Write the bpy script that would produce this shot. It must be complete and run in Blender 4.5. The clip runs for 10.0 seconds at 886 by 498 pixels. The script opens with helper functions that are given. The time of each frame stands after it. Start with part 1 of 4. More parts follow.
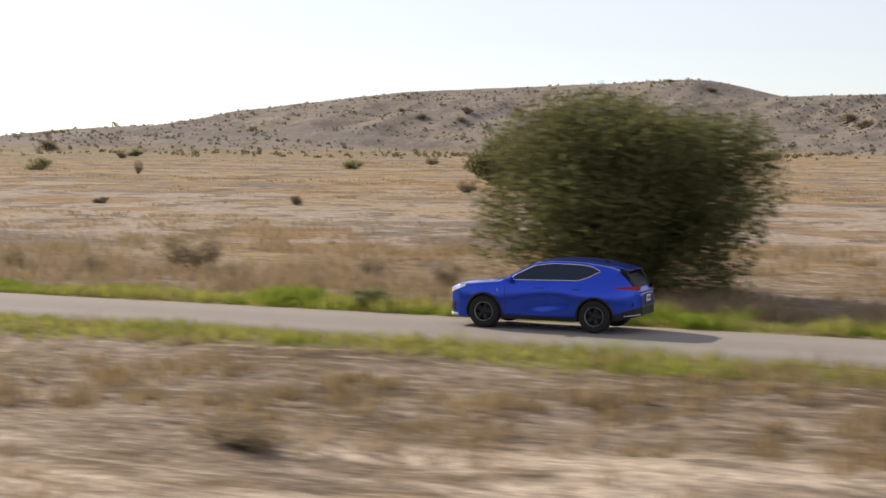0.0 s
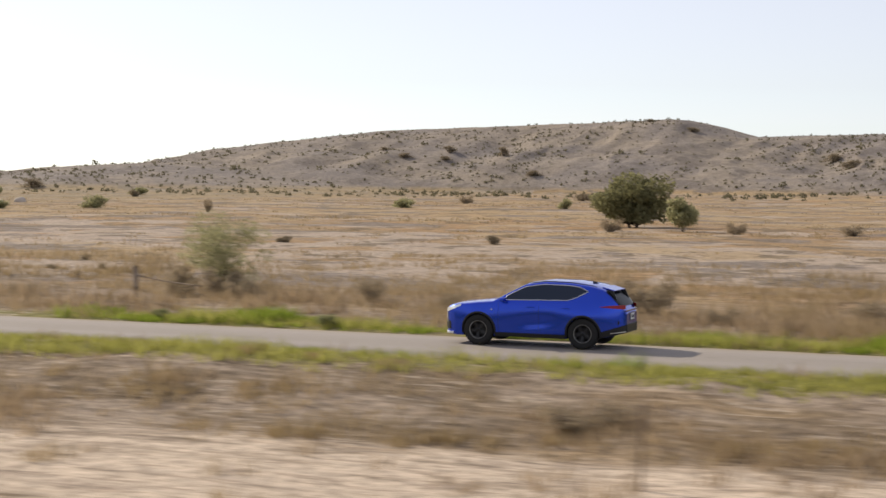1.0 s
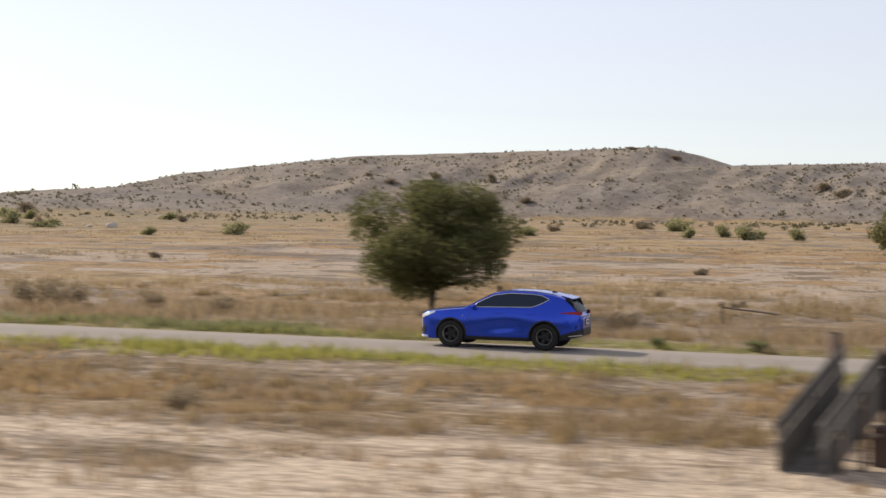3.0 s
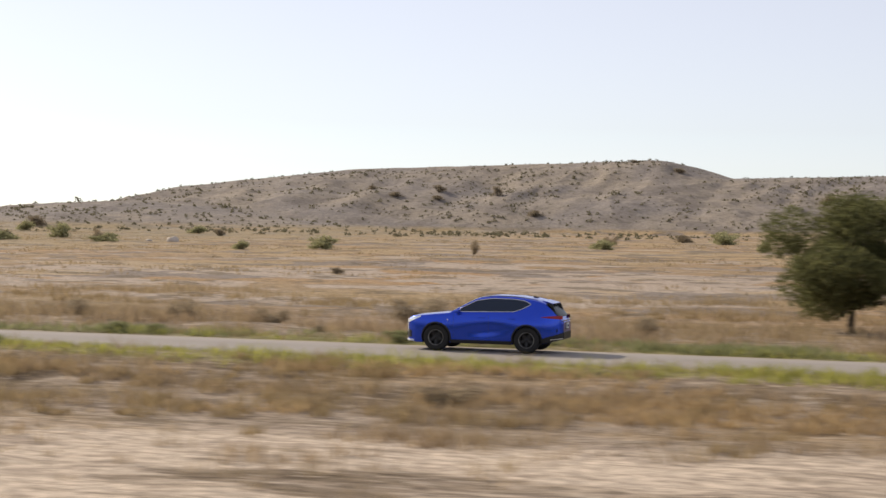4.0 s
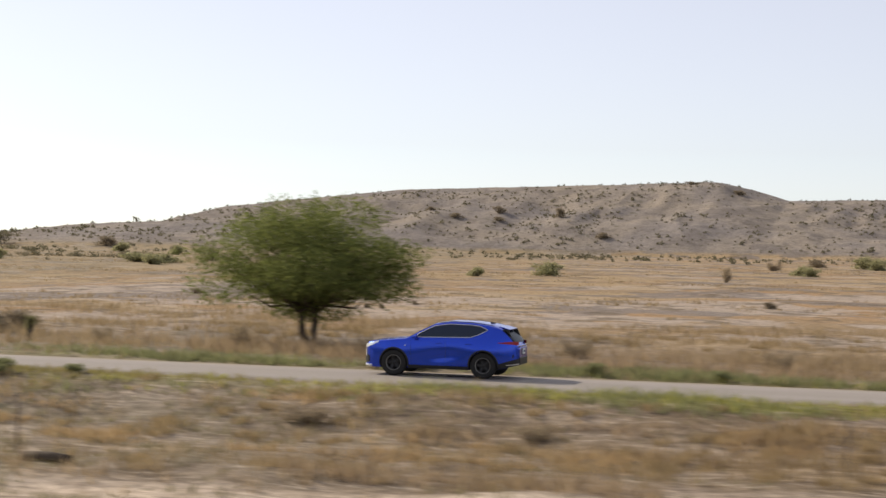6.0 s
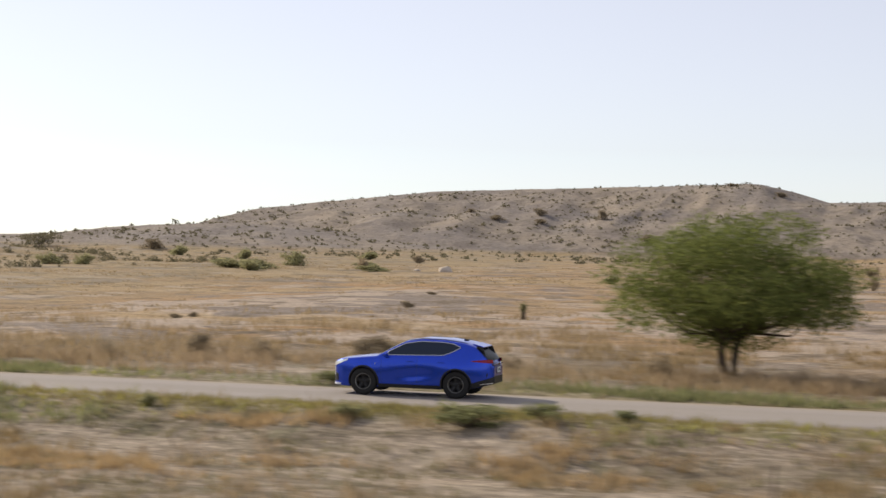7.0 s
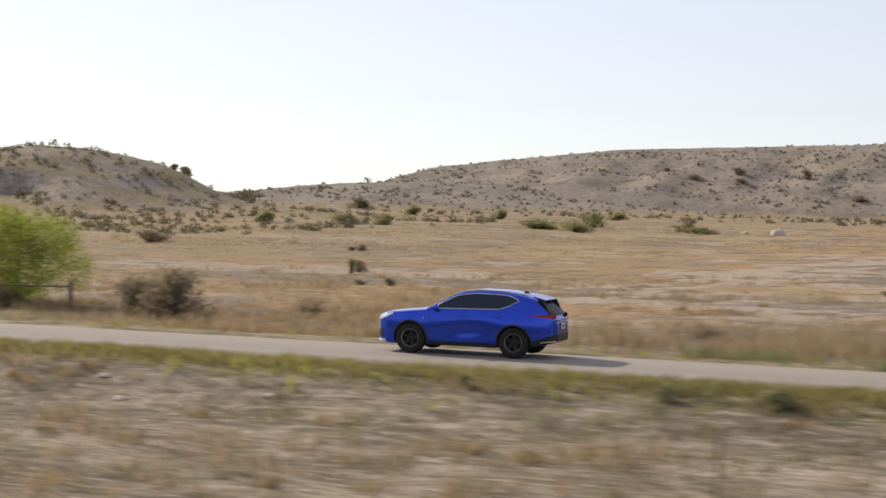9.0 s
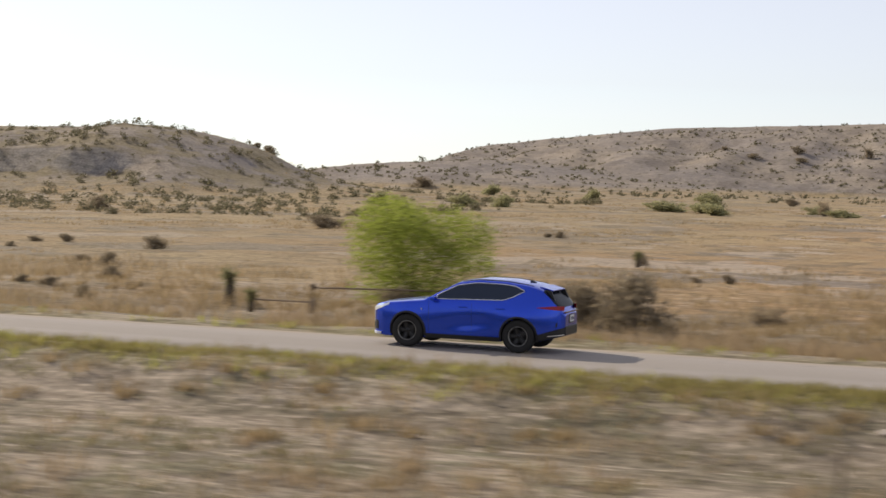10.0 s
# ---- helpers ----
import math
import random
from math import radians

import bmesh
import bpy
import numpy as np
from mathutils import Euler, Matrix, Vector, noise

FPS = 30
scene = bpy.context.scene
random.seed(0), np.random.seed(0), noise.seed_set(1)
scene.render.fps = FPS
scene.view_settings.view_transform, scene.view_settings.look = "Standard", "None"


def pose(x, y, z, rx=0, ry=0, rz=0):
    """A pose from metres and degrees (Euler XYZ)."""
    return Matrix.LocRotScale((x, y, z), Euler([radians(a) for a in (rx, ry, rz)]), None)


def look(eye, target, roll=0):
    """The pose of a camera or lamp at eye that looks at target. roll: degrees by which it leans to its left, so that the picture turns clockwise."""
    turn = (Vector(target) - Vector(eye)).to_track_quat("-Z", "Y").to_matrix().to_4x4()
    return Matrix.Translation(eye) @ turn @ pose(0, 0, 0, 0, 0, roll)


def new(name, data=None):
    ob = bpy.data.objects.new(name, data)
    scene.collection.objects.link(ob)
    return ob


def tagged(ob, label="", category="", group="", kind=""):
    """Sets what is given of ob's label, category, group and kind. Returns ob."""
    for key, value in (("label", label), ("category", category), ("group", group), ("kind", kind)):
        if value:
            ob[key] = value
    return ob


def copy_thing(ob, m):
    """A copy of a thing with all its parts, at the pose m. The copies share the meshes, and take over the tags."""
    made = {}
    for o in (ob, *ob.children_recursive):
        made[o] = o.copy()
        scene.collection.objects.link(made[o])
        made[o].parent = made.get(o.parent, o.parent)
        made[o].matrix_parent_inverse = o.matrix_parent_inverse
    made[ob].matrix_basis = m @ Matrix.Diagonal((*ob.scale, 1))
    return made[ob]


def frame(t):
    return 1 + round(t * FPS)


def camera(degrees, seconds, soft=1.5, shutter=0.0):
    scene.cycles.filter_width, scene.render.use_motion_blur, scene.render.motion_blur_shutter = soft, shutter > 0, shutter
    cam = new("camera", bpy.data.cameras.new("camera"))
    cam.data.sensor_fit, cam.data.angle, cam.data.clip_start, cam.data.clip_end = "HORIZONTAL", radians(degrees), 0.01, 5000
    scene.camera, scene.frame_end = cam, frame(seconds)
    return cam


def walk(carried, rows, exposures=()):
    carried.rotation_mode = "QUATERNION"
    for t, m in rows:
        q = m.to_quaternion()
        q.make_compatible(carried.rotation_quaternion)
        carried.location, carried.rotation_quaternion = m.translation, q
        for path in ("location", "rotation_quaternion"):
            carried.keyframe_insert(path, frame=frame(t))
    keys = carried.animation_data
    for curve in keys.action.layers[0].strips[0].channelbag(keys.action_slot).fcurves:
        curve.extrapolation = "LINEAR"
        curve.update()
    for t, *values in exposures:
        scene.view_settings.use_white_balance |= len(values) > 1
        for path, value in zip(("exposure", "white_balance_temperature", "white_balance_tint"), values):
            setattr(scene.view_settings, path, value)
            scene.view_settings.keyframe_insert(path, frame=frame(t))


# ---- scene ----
cam = camera(31.0, 10.0, 1.5, 0.4)
PATH = [
    (0, (4.995, -35.361, 4.155), (-10.710, 1.341, 1.648), 0.51),
    (0.5, (-3.749, -36.767, 3.965), (-18.805, 0.240, 2.029), 0.59),
    (1, (-12.409, -38.189, 3.873), (-26.741, -0.875, 2.362), 0.63),
    (1.5, (-20.850, -39.607, 3.813), (-34.542, -2.046, 2.510), 0.52),
    (2, (-29.079, -41.054, 3.718), (-42.161, -3.271, 2.580), 0.82),
    (3.5, (-53.932, -44.508, 3.611), (-65.449, -6.207, 2.945), 0.92),
    (4, (-62.145, -45.284, 3.505), (-73.249, -6.859, 3.017), 0.94),
    (4.5, (-70.275, -45.606, 3.452), (-81.083, -7.095, 3.139), 1.00),
    (5, (-78.243, -45.781, 3.498), (-88.930, -7.235, 3.377), 1.04),
    (6.5, (-101.647, -44.838, 3.891), (-112.288, -6.280, 3.909), 1.21),
    (7, (-109.680, -43.673, 4.105), (-120.350, -5.123, 4.135), 1.18),
    (7.5, (-117.639, -42.432, 4.198), (-128.560, -3.951, 4.226), 1.16),
    (8, (-125.662, -41.149, 4.034), (-137.423, -2.918, 3.742), 1.27),
    (8.5, (-133.776, -39.670, 3.806), (-146.512, -1.758, 3.093), 1.37),
    (9, (-142.249, -38.168, 3.662), (-155.585, -0.472, 2.604), 1.41),
    (9.5, (-150.788, -36.758, 3.920), (-164.356, 0.846, 2.563), 1.49),
    (10, (-159.342, -35.377, 3.783), (-172.945, 2.204, 2.165), 1.50),
]
CAR = [  # seconds, front axle along the road, lane offset
    (0, -8.711, 0.018),
    (0.5, -17.244, 0.006),
    (1, -25.785, 0.041),
    (1.5, -34.135, -0.016),
    (2, -42.302, -0.026),
    (3.5, -66.998, 0.006),
    (4, -75.142, -0.013),
    (4.5, -83.273, 0.021),
    (5, -91.439, 0.047),
    (6.5, -115.603, 0.084),
    (7, -123.750, -0.071),
    (7.5, -131.967, -0.097),
    (8, -140.120, -0.026),
    (8.5, -148.118, -0.045),
    (9, -156.237, -0.041),
    (9.5, -164.420, -0.010),
    (10, -172.667, 0.035),
]
walk(cam, [(t, look(eye, target, roll)) for t, eye, target, roll in PATH])

# ---- light ----
SUN_EL, SUN_AZ = radians(32), math.atan2(-0.93, 0.37)
world = bpy.data.worlds.new("desert_sky")
scene.world = world
world.use_nodes = True
sky = world.node_tree.nodes.new("ShaderNodeTexSky")
sky.sky_type, sky.sun_disc = "NISHITA", False
sky.sun_elevation, sky.sun_rotation = SUN_EL, SUN_AZ
sky.air_density, sky.dust_density, sky.ozone_density, sky.altitude = 1.0, 0.8, 1.5, 900
back = world.node_tree.nodes["Background"]
back.inputs["Strength"].default_value = 0.138
haze = world.node_tree.nodes.new("ShaderNodeHueSaturation")  # pale hazy air
haze.inputs["Saturation"].default_value = 0.5
haze.inputs["Hue"].default_value = 0.53
world.node_tree.links.new(sky.outputs["Color"], haze.inputs["Color"])
veil = world.node_tree.nodes.new("ShaderNodeMix")  # thin even haze over the whole sky
veil.data_type = "RGBA"
veil.inputs[0].default_value = 0.38
veil.inputs[7].default_value = (6.1, 6.25, 6.9, 1.0)
world.node_tree.links.new(haze.outputs["Color"], veil.inputs[6])
world.node_tree.links.new(veil.outputs[2], back.inputs["Color"])
sun = bpy.data.lights.new("sun", "SUN")
sun.energy, sun.angle, sun.color = 4.85, radians(0.55), (1.0, 0.885, 0.72)
toward = Vector((math.sin(SUN_AZ) * math.cos(SUN_EL), math.cos(SUN_AZ) * math.cos(SUN_EL), math.sin(SUN_EL)))
new("sun", sun).matrix_world = look(toward * 100, (0, 0, 0))
scene.view_settings.exposure = 0.0


# ---- materials ----
class Graph:
    """A node material with one Principled shader."""

    def __init__(self, name, rough=0.8, metal=0.0, specular=0.3):
        self.m = bpy.data.materials.new(name)
        self.m.use_nodes = True
        self.t = self.m.node_tree
        self.b = self.t.nodes["Principled BSDF"]
        self.b.inputs["Roughness"].default_value = rough
        self.b.inputs["Metallic"].default_value = metal
        self.b.inputs["Specular IOR Level"].default_value = specular
        self.pos = self.t.nodes.new("ShaderNodeNewGeometry").outputs["Position"]
        self.obj = self.t.nodes.new("ShaderNodeTexCoord").outputs["Object"]

    def plug(self, value, socket):
        if isinstance(value, (int, float)):
            socket.default_value = value
        elif isinstance(value, tuple):
            socket.default_value = (*value, 1.0) if len(socket.default_value) == 4 else value
        else:
            self.t.links.new(value, socket)

    def math(self, op, a, b=0.0, c=0.0):
        n = self.t.nodes.new("ShaderNodeMath")
        n.operation = op
        for v, s in zip((a, b, c), n.inputs):
            self.plug(v, s)
        return n.outputs[0]

    def axes(self, v=None):
        n = self.t.nodes.new("ShaderNodeSeparateXYZ")
        self.plug(v or self.pos, n.inputs[0])
        return n.outputs

    def noise(self, scale, detail=4.0, rough=0.55, stretch=(1, 1, 1), v=None):
        mp = self.t.nodes.new("ShaderNodeMapping")
        mp.inputs["Scale"].default_value = stretch
        self.plug(v or self.pos, mp.inputs["Vector"])
        n = self.t.nodes.new("ShaderNodeTexNoise")
        n.inputs["Scale"].default_value, n.inputs["Detail"].default_value, n.inputs["Roughness"].default_value = scale, detail, rough
        self.t.links.new(mp.outputs[0], n.inputs["Vector"])
        return n.outputs["Fac"]

    def ramp(self, v, lo, hi, a=0.0, b=1.0):
        n = self.t.nodes.new("ShaderNodeMapRange")
        n.interpolation_type = "SMOOTHSTEP"
        for x, s in zip((v, lo, hi, a, b), n.inputs):
            self.plug(x, s)
        return n.outputs[0]

    def mix(self, f, a, b):
        n = self.t.nodes.new("ShaderNodeMix")
        n.data_type = "RGBA"
        self.plug(f, n.inputs[0]), self.plug(a, n.inputs[6]), self.plug(b, n.inputs[7])
        return n.outputs[2]

    def times(self, a, b):
        n = self.t.nodes.new("ShaderNodeMix")
        n.data_type, n.blend_type = "RGBA", "MULTIPLY"
        self.plug(1.0, n.inputs[0]), self.plug(a, n.inputs[6]), self.plug(b, n.inputs[7])
        return n.outputs[2]

    def grey(self, v):
        n = self.t.nodes.new("ShaderNodeCombineColor")
        for s in n.inputs:
            self.plug(v, s)
        return n.outputs[0]

    def bump(self, v, strength=0.4, distance=0.02):
        n = self.t.nodes.new("ShaderNodeBump")
        n.inputs["Strength"].default_value, n.inputs["Distance"].default_value = strength, distance
        self.plug(v, n.inputs["Height"])
        self.t.links.new(n.outputs[0], self.b.inputs["Normal"])

    def color(self, c):
        self.plug(c, self.b.inputs["Base Color"])
        return self

    def island(self):
        return self.t.nodes["Geometry"].outputs["Random Per Island"]

    def each(self):
        return self.t.nodes.new("ShaderNodeObjectInfo").outputs["Random"]


def plain(name, color, rough=0.6, metal=0.0, specular=0.4, grain=0.12, scale=30.0):
    g = Graph(name, rough, metal, specular)
    n = g.noise(scale, 5, v=g.obj)
    g.color(g.mix(n, tuple(c * (1 - grain) for c in color), tuple(c * (1 + grain) for c in color)))
    return g.m


def foliage(name, dark, light, see=0.35):
    """Leaves: each one a little different, letting some light through."""
    g = Graph(name, 0.75, 0.0, 0.08)
    dark, light = (tuple(v * 0.88 for v in c) for c in (dark, light))
    c = g.mix(g.island(), dark, light)
    c = g.mix(g.ramp(g.noise(0.9, 3), 0.35, 0.7), c, g.mix(0.5, c, light))
    g.color(c)
    thin = g.t.nodes.new("ShaderNodeBsdfTranslucent")
    g.t.links.new(c, thin.inputs["Color"])
    both = g.t.nodes.new("ShaderNodeMixShader")
    both.inputs[0].default_value = see
    g.t.links.new(g.b.outputs[0], both.inputs[1])
    g.t.links.new(thin.outputs[0], both.inputs[2])
    g.t.links.new(both.outputs[0], g.t.nodes["Material Output"].inputs["Surface"])
    return g.m


def ground_material():
    g = Graph("desert_ground", 0.95, 0.0, 0.1)
    x, y, z = g.axes()
    wide = g.noise(0.03, 5, 0.6, (0.9, 1.0, 1.0))
    mid = g.noise(0.28, 6, 0.65, (0.7, 1.3, 1.0))
    fine = g.noise(3.5, 6, 0.7)
    grit = g.noise(22.0, 4, 0.7)
    sand, dust = (0.44, 0.357, 0.28), (0.35, 0.275, 0.205)
    straw, rust, grey = (0.345, 0.245, 0.14), (0.385, 0.245, 0.122), (0.235, 0.195, 0.165)
    # the plain: straw and rusty grass, a belt of bare pale flats, golden grass under the hills
    plain_ = g.mix(g.ramp(wide, 0.40, 0.60), straw, rust)
    plain_ = g.mix(g.ramp(mid, 0.50, 0.62, 0.0, 0.55), plain_, dust)
    deep = g.math("ADD", y, g.math("MULTIPLY_ADD", wide, 60.0, -30.0))
    belt = g.math("MULTIPLY", g.ramp(deep, 20.0, 32.0), g.math("MULTIPLY", g.ramp(deep, 62.0, 92.0, 1.0, 0.0), g.ramp(x, -205.0, -150.0, -0.5, 1.0)))
    bare = g.math("MULTIPLY_ADD", belt, 0.085, g.noise(0.07, 6, 0.62, (0.8, 1.0, 1.0)))
    plain_ = g.mix(g.ramp(bare, 0.535, 0.565, 0.0, 0.95), plain_, sand)
    gold = g.math("MULTIPLY_ADD", g.ramp(deep, 80.0, 130.0), 0.09, g.noise(0.045, 6, 0.6, (0.8, 1.0, 1.0)))
    plain_ = g.mix(g.ramp(gold, 0.55, 0.59, 0.0, 0.7), plain_, (0.43, 0.315, 0.175))
    plain_ = g.mix(g.ramp(g.noise(0.085, 6, 0.6, (0.7, 1.0, 1.0)), 0.545, 0.575, 0.0, 0.85), plain_, grey)
    plain_ = g.mix(g.ramp(g.noise(0.35, 5, 0.65, (0.7, 0.6, 1.0)), 0.55, 0.59, 0.0, 0.75), plain_, (0.17, 0.13, 0.085))
    plain_ = g.mix(g.ramp(x, -210.0, -145.0, 0.45, 0.0), plain_, (0.285, 0.238, 0.145))
    # beside the road: trodden grass and earth
    near_ = g.mix(g.ramp(mid, 0.40, 0.60), (0.21, 0.155, 0.10), dust)
    near_ = g.mix(g.ramp(g.noise(0.13, 5, 0.6, (0.5, 1.6, 1.0)), 0.50, 0.64, 0.0, 0.8), near_, straw)
    near_ = g.mix(g.ramp(g.noise(0.16, 5, 0.6, (0.4, 1.5, 1.0)), 0.56, 0.68, 0.0, 0.8), near_, sand)
    far_end = g.mix(g.ramp(mid, 0.42, 0.60), (0.345, 0.283, 0.213), (0.225, 0.188, 0.134))
    far_end = g.mix(g.ramp(g.noise(0.5, 5, 0.65), 0.52, 0.64, 0.0, 0.7), far_end, (0.19, 0.175, 0.105))
    far_end = g.mix(g.ramp(g.noise(0.2, 5, 0.6, (0.4, 1.3, 1.0)), 0.54, 0.66, 0.0, 0.8), far_end, (0.43, 0.357, 0.277))
    wob = g.math("MULTIPLY_ADD", g.noise(0.22, 4, 0.6), 7.0, -3.5)
    near_ = g.mix(g.ramp(g.math("MULTIPLY_ADD", wob, 5.0, x), -126.0, -92.0, 1.0, 0.0), near_, far_end)
    yy = g.math("ADD", y, wob)
    c = g.mix(g.ramp(yy, 8.0, 24.0), near_, plain_)
    # the sandy track along the near fence
    edge = g.math("MULTIPLY_ADD", x, 0.055, -11.6)
    off = g.math("SUBTRACT", edge, g.math("ADD", y, g.math("MULTIPLY", wob, 0.55)))
    track = g.math("MULTIPLY", g.ramp(off, -0.6, 1.1), g.ramp(g.math("MULTIPLY_ADD", wob, 5.0, x), -124.0, -102.0))
    c = g.mix(g.math("MULTIPLY", track, g.math("MULTIPLY", g.ramp(g.noise(0.11, 5, 0.6, (0.5, 1.5, 1.0)), 0.39, 0.45), g.ramp(g.noise(0.8, 5, 0.6, (0.4, 1.5, 1.0)), 0.36, 0.48, 0.45, 1.0))), c, (0.60, 0.485, 0.37))
    # green verges
    side = g.math("ADD", g.math("ABSOLUTE", g.math("ADD", y, 1.25)), g.ramp(y, -2.0, 0.0, -0.8, 0.0))
    verge = g.math("MULTIPLY", g.ramp(g.math("ADD", side, g.math("MULTIPLY", wob, 0.22)), 3.6, 4.3, 1.0, 0.0), g.ramp(g.noise(0.12, 3), 0.38, 0.60, 0.35, 0.95))
    verge = g.math("MULTIPLY", verge, g.ramp(x, -118.0, -92.0, 0.35, 1.0))
    c = g.mix(verge, c, (0.235, 0.22, 0.07))
    # bare hills: shale, clay and thin scrub
    hill = g.mix(g.ramp(g.noise(0.03, 6, 0.6), 0.38, 0.62), (0.315, 0.262, 0.205), (0.255, 0.222, 0.20))
    hill = g.mix(g.ramp(g.noise(0.22, 6, 0.7), 0.45, 0.68, 0.0, 0.75), hill, (0.375, 0.32, 0.268))
    hill = g.mix(g.ramp(g.noise(0.085, 5, 0.65, (1.0, 0.6, 1.0)), 0.50, 0.60, 0.0, 0.65), hill, (0.19, 0.16, 0.14))
    hill = g.mix(g.ramp(g.noise(0.35, 4, 0.7), 0.56, 0.66, 0.0, 0.7), hill, (0.15, 0.135, 0.085))
    grassy = g.math("MULTIPLY", g.ramp(y, 280.0, 330.0, 1.0, 0.0), g.ramp(g.noise(0.12, 6, 0.65), 0.42, 0.58, 0.0, 0.75))
    hill = g.mix(grassy, hill, (0.255, 0.205, 0.115))
    steep = g.axes(g.t.nodes["Geometry"].outputs["Normal"])[2]
    hill = g.mix(g.ramp(steep, 0.80, 0.90, 0.8, 0.0), hill, g.mix(g.ramp(g.noise(0.5, 5, 0.7, (0.4, 0.4, 2.5)), 0.4, 0.6), (0.20, 0.185, 0.17), (0.31, 0.28, 0.25)))
    high = g.math("SUBTRACT", z, g.math("MULTIPLY", g.math("MAXIMUM", g.math("SUBTRACT", y, 12.0), 0.0), 0.0055))
    c = g.mix(g.ramp(high, 0.8, 2.4), c, hill)
    c = g.mix(g.ramp(g.noise(0.75, 5, 0.65, (0.6, 1.3, 1.0)), 0.52, 0.64, 0.0, 0.6), c, g.times(c, (0.52, 0.5, 0.5)))
    thin = g.noise(1.9, 5, 0.65, (0.45, 1.9, 1.0))
    c = g.mix(g.math("MULTIPLY", g.ramp(thin, 0.53, 0.60, 0.0, 0.6), g.ramp(y, 20.0, 45.0, 1.0, 0.3)), c, g.times(c, (0.55, 0.52, 0.5)))
    c = g.mix(g.math("MULTIPLY", g.ramp(thin, 0.37, 0.45, 0.6, 0.0), g.ramp(y, 20.0, 45.0, 1.0, 0.3)), c, (0.49, 0.405, 0.315))
    tone = g.math("MULTIPLY", g.ramp(fine, 0.25, 0.75, 0.50, 1.12), g.ramp(grit, 0.25, 0.75, 0.78, 1.18))
    g.color(g.times(c, g.grey(tone)))
    g.bump(g.math("ADD", fine, g.math("MULTIPLY", grit, 0.3)), 0.6, 0.06)
    return g.m


def asphalt_material():
    g = Graph("worn_asphalt", 0.88, 0.0, 0.25)
    x, y, z = g.axes()
    c = g.mix(g.noise(0.5, 5, 0.6, (0.15, 1.6, 1.0)), (0.27, 0.236, 0.205), (0.35, 0.308, 0.268))
    worn = g.math("ABSOLUTE", g.math("SUBTRACT", g.math("ABSOLUTE", g.math("ADD", y, 1.25)), 1.25))
    c = g.mix(g.ramp(worn, 0.25, 0.8, 0.35, 0.0), c, (0.36, 0.322, 0.288))
    c = g.mix(g.ramp(g.noise(1.2, 6, 0.7), 0.60, 0.72, 0.0, 0.5), c, (0.15, 0.135, 0.125))
    dusty = g.ramp(g.math("ADD", g.math("ABSOLUTE", g.math("ADD", y, 1.25)), g.math("MULTIPLY", g.noise(0.8, 4), 0.7)), 2.4, 2.85)
    c = g.mix(dusty, c, (0.34, 0.275, 0.21))
    grit = g.noise(60.0, 3, 0.7)
    g.color(g.times(c, g.grey(g.ramp(grit, 0.3, 0.7, 0.75, 0.97))))
    g.bump(grit, 0.4, 0.01)
    return g.m


def paint_material():
    g = Graph("blue_car_paint", 0.26, 0.8, 0.4)
    n = g.noise(900.0, 2, v=g.obj)
    g.color(g.mix(n, (0.006, 0.044, 0.46), (0.010, 0.062, 0.58)))
    g.b.inputs["Coat Weight"].default_value, g.b.inputs["Coat Roughness"].default_value = 0.6, 0.02
    return g.m


def wood_material(name, a, b):
    g = Graph(name, 0.9, 0.0, 0.15)
    grain = g.noise(9.0, 6, 0.65, (1.0, 1.0, 0.08), g.obj)
    c = g.mix(g.ramp(grain, 0.3, 0.7), a, b)
    g.color(g.mix(g.ramp(g.noise(2.5, 3, v=g.obj), 0.5, 0.75, 0.0, 0.5), c, tuple(v * 0.6 for v in a)))
    g.bump(grain, 0.6, 0.01)
    return g.m


M_GROUND, M_ROAD, M_PAINT = ground_material(), asphalt_material(), paint_material()
M_POST = wood_material("weathered_post_wood", (0.13, 0.095, 0.07), (0.24, 0.19, 0.145))
M_PLANK = wood_material("grey_plank_wood", (0.10, 0.093, 0.085), (0.19, 0.175, 0.155))
M_BARK = wood_material("bark", (0.055, 0.042, 0.032), (0.12, 0.095, 0.07))
M_TWIG = plain("dry_twigs", (0.20, 0.165, 0.125), 0.9, grain=0.3)
M_WIRE = plain("rusty_wire", (0.20, 0.15, 0.11), 0.6, 0.6)
M_PIPE = plain("rusty_pipe", (0.10, 0.065, 0.05), 0.7, 0.3)
M_STONE = plain("pale_stone", (0.46, 0.39, 0.32), 0.9, grain=0.25, scale=6)
M_LEAF_DARK = foliage("dark_olive_leaves", (0.105, 0.112, 0.046), (0.215, 0.21, 0.09), 0.5)
M_LEAF_MESQUITE = foliage("mesquite_leaves", (0.11, 0.138, 0.04), (0.24, 0.262, 0.08), 0.5)
M_LEAF_BRIGHT = foliage("fresh_green_leaves", (0.20, 0.25, 0.04), (0.38, 0.42, 0.09), 0.6)
M_LEAF_SAGE = foliage("sage_leaves", (0.25, 0.24, 0.125), (0.43, 0.41, 0.22), 0.6)
M_LEAF_DRY = foliage("dry_brush", (0.24, 0.19, 0.125), (0.44, 0.355, 0.24), 0.55)
M_LEAF_DRYDARK = foliage("dark_dry_brush", (0.19, 0.15, 0.10), (0.34, 0.28, 0.19), 0.5)
M_SCRUB = foliage("hill_scrub_leaves", (0.115, 0.105, 0.062), (0.225, 0.20, 0.125), 0.45)
# olive leaves with the far tree's distance haze put into the colour
M_LEAF_OLIVE = foliage("haze_paled_olive_leaves", (0.155, 0.15, 0.075), (0.29, 0.275, 0.135), 0.5)
M_LEAF_FRESH = foliage("soft_green_leaves", (0.185, 0.19, 0.09), (0.32, 0.325, 0.155), 0.5)
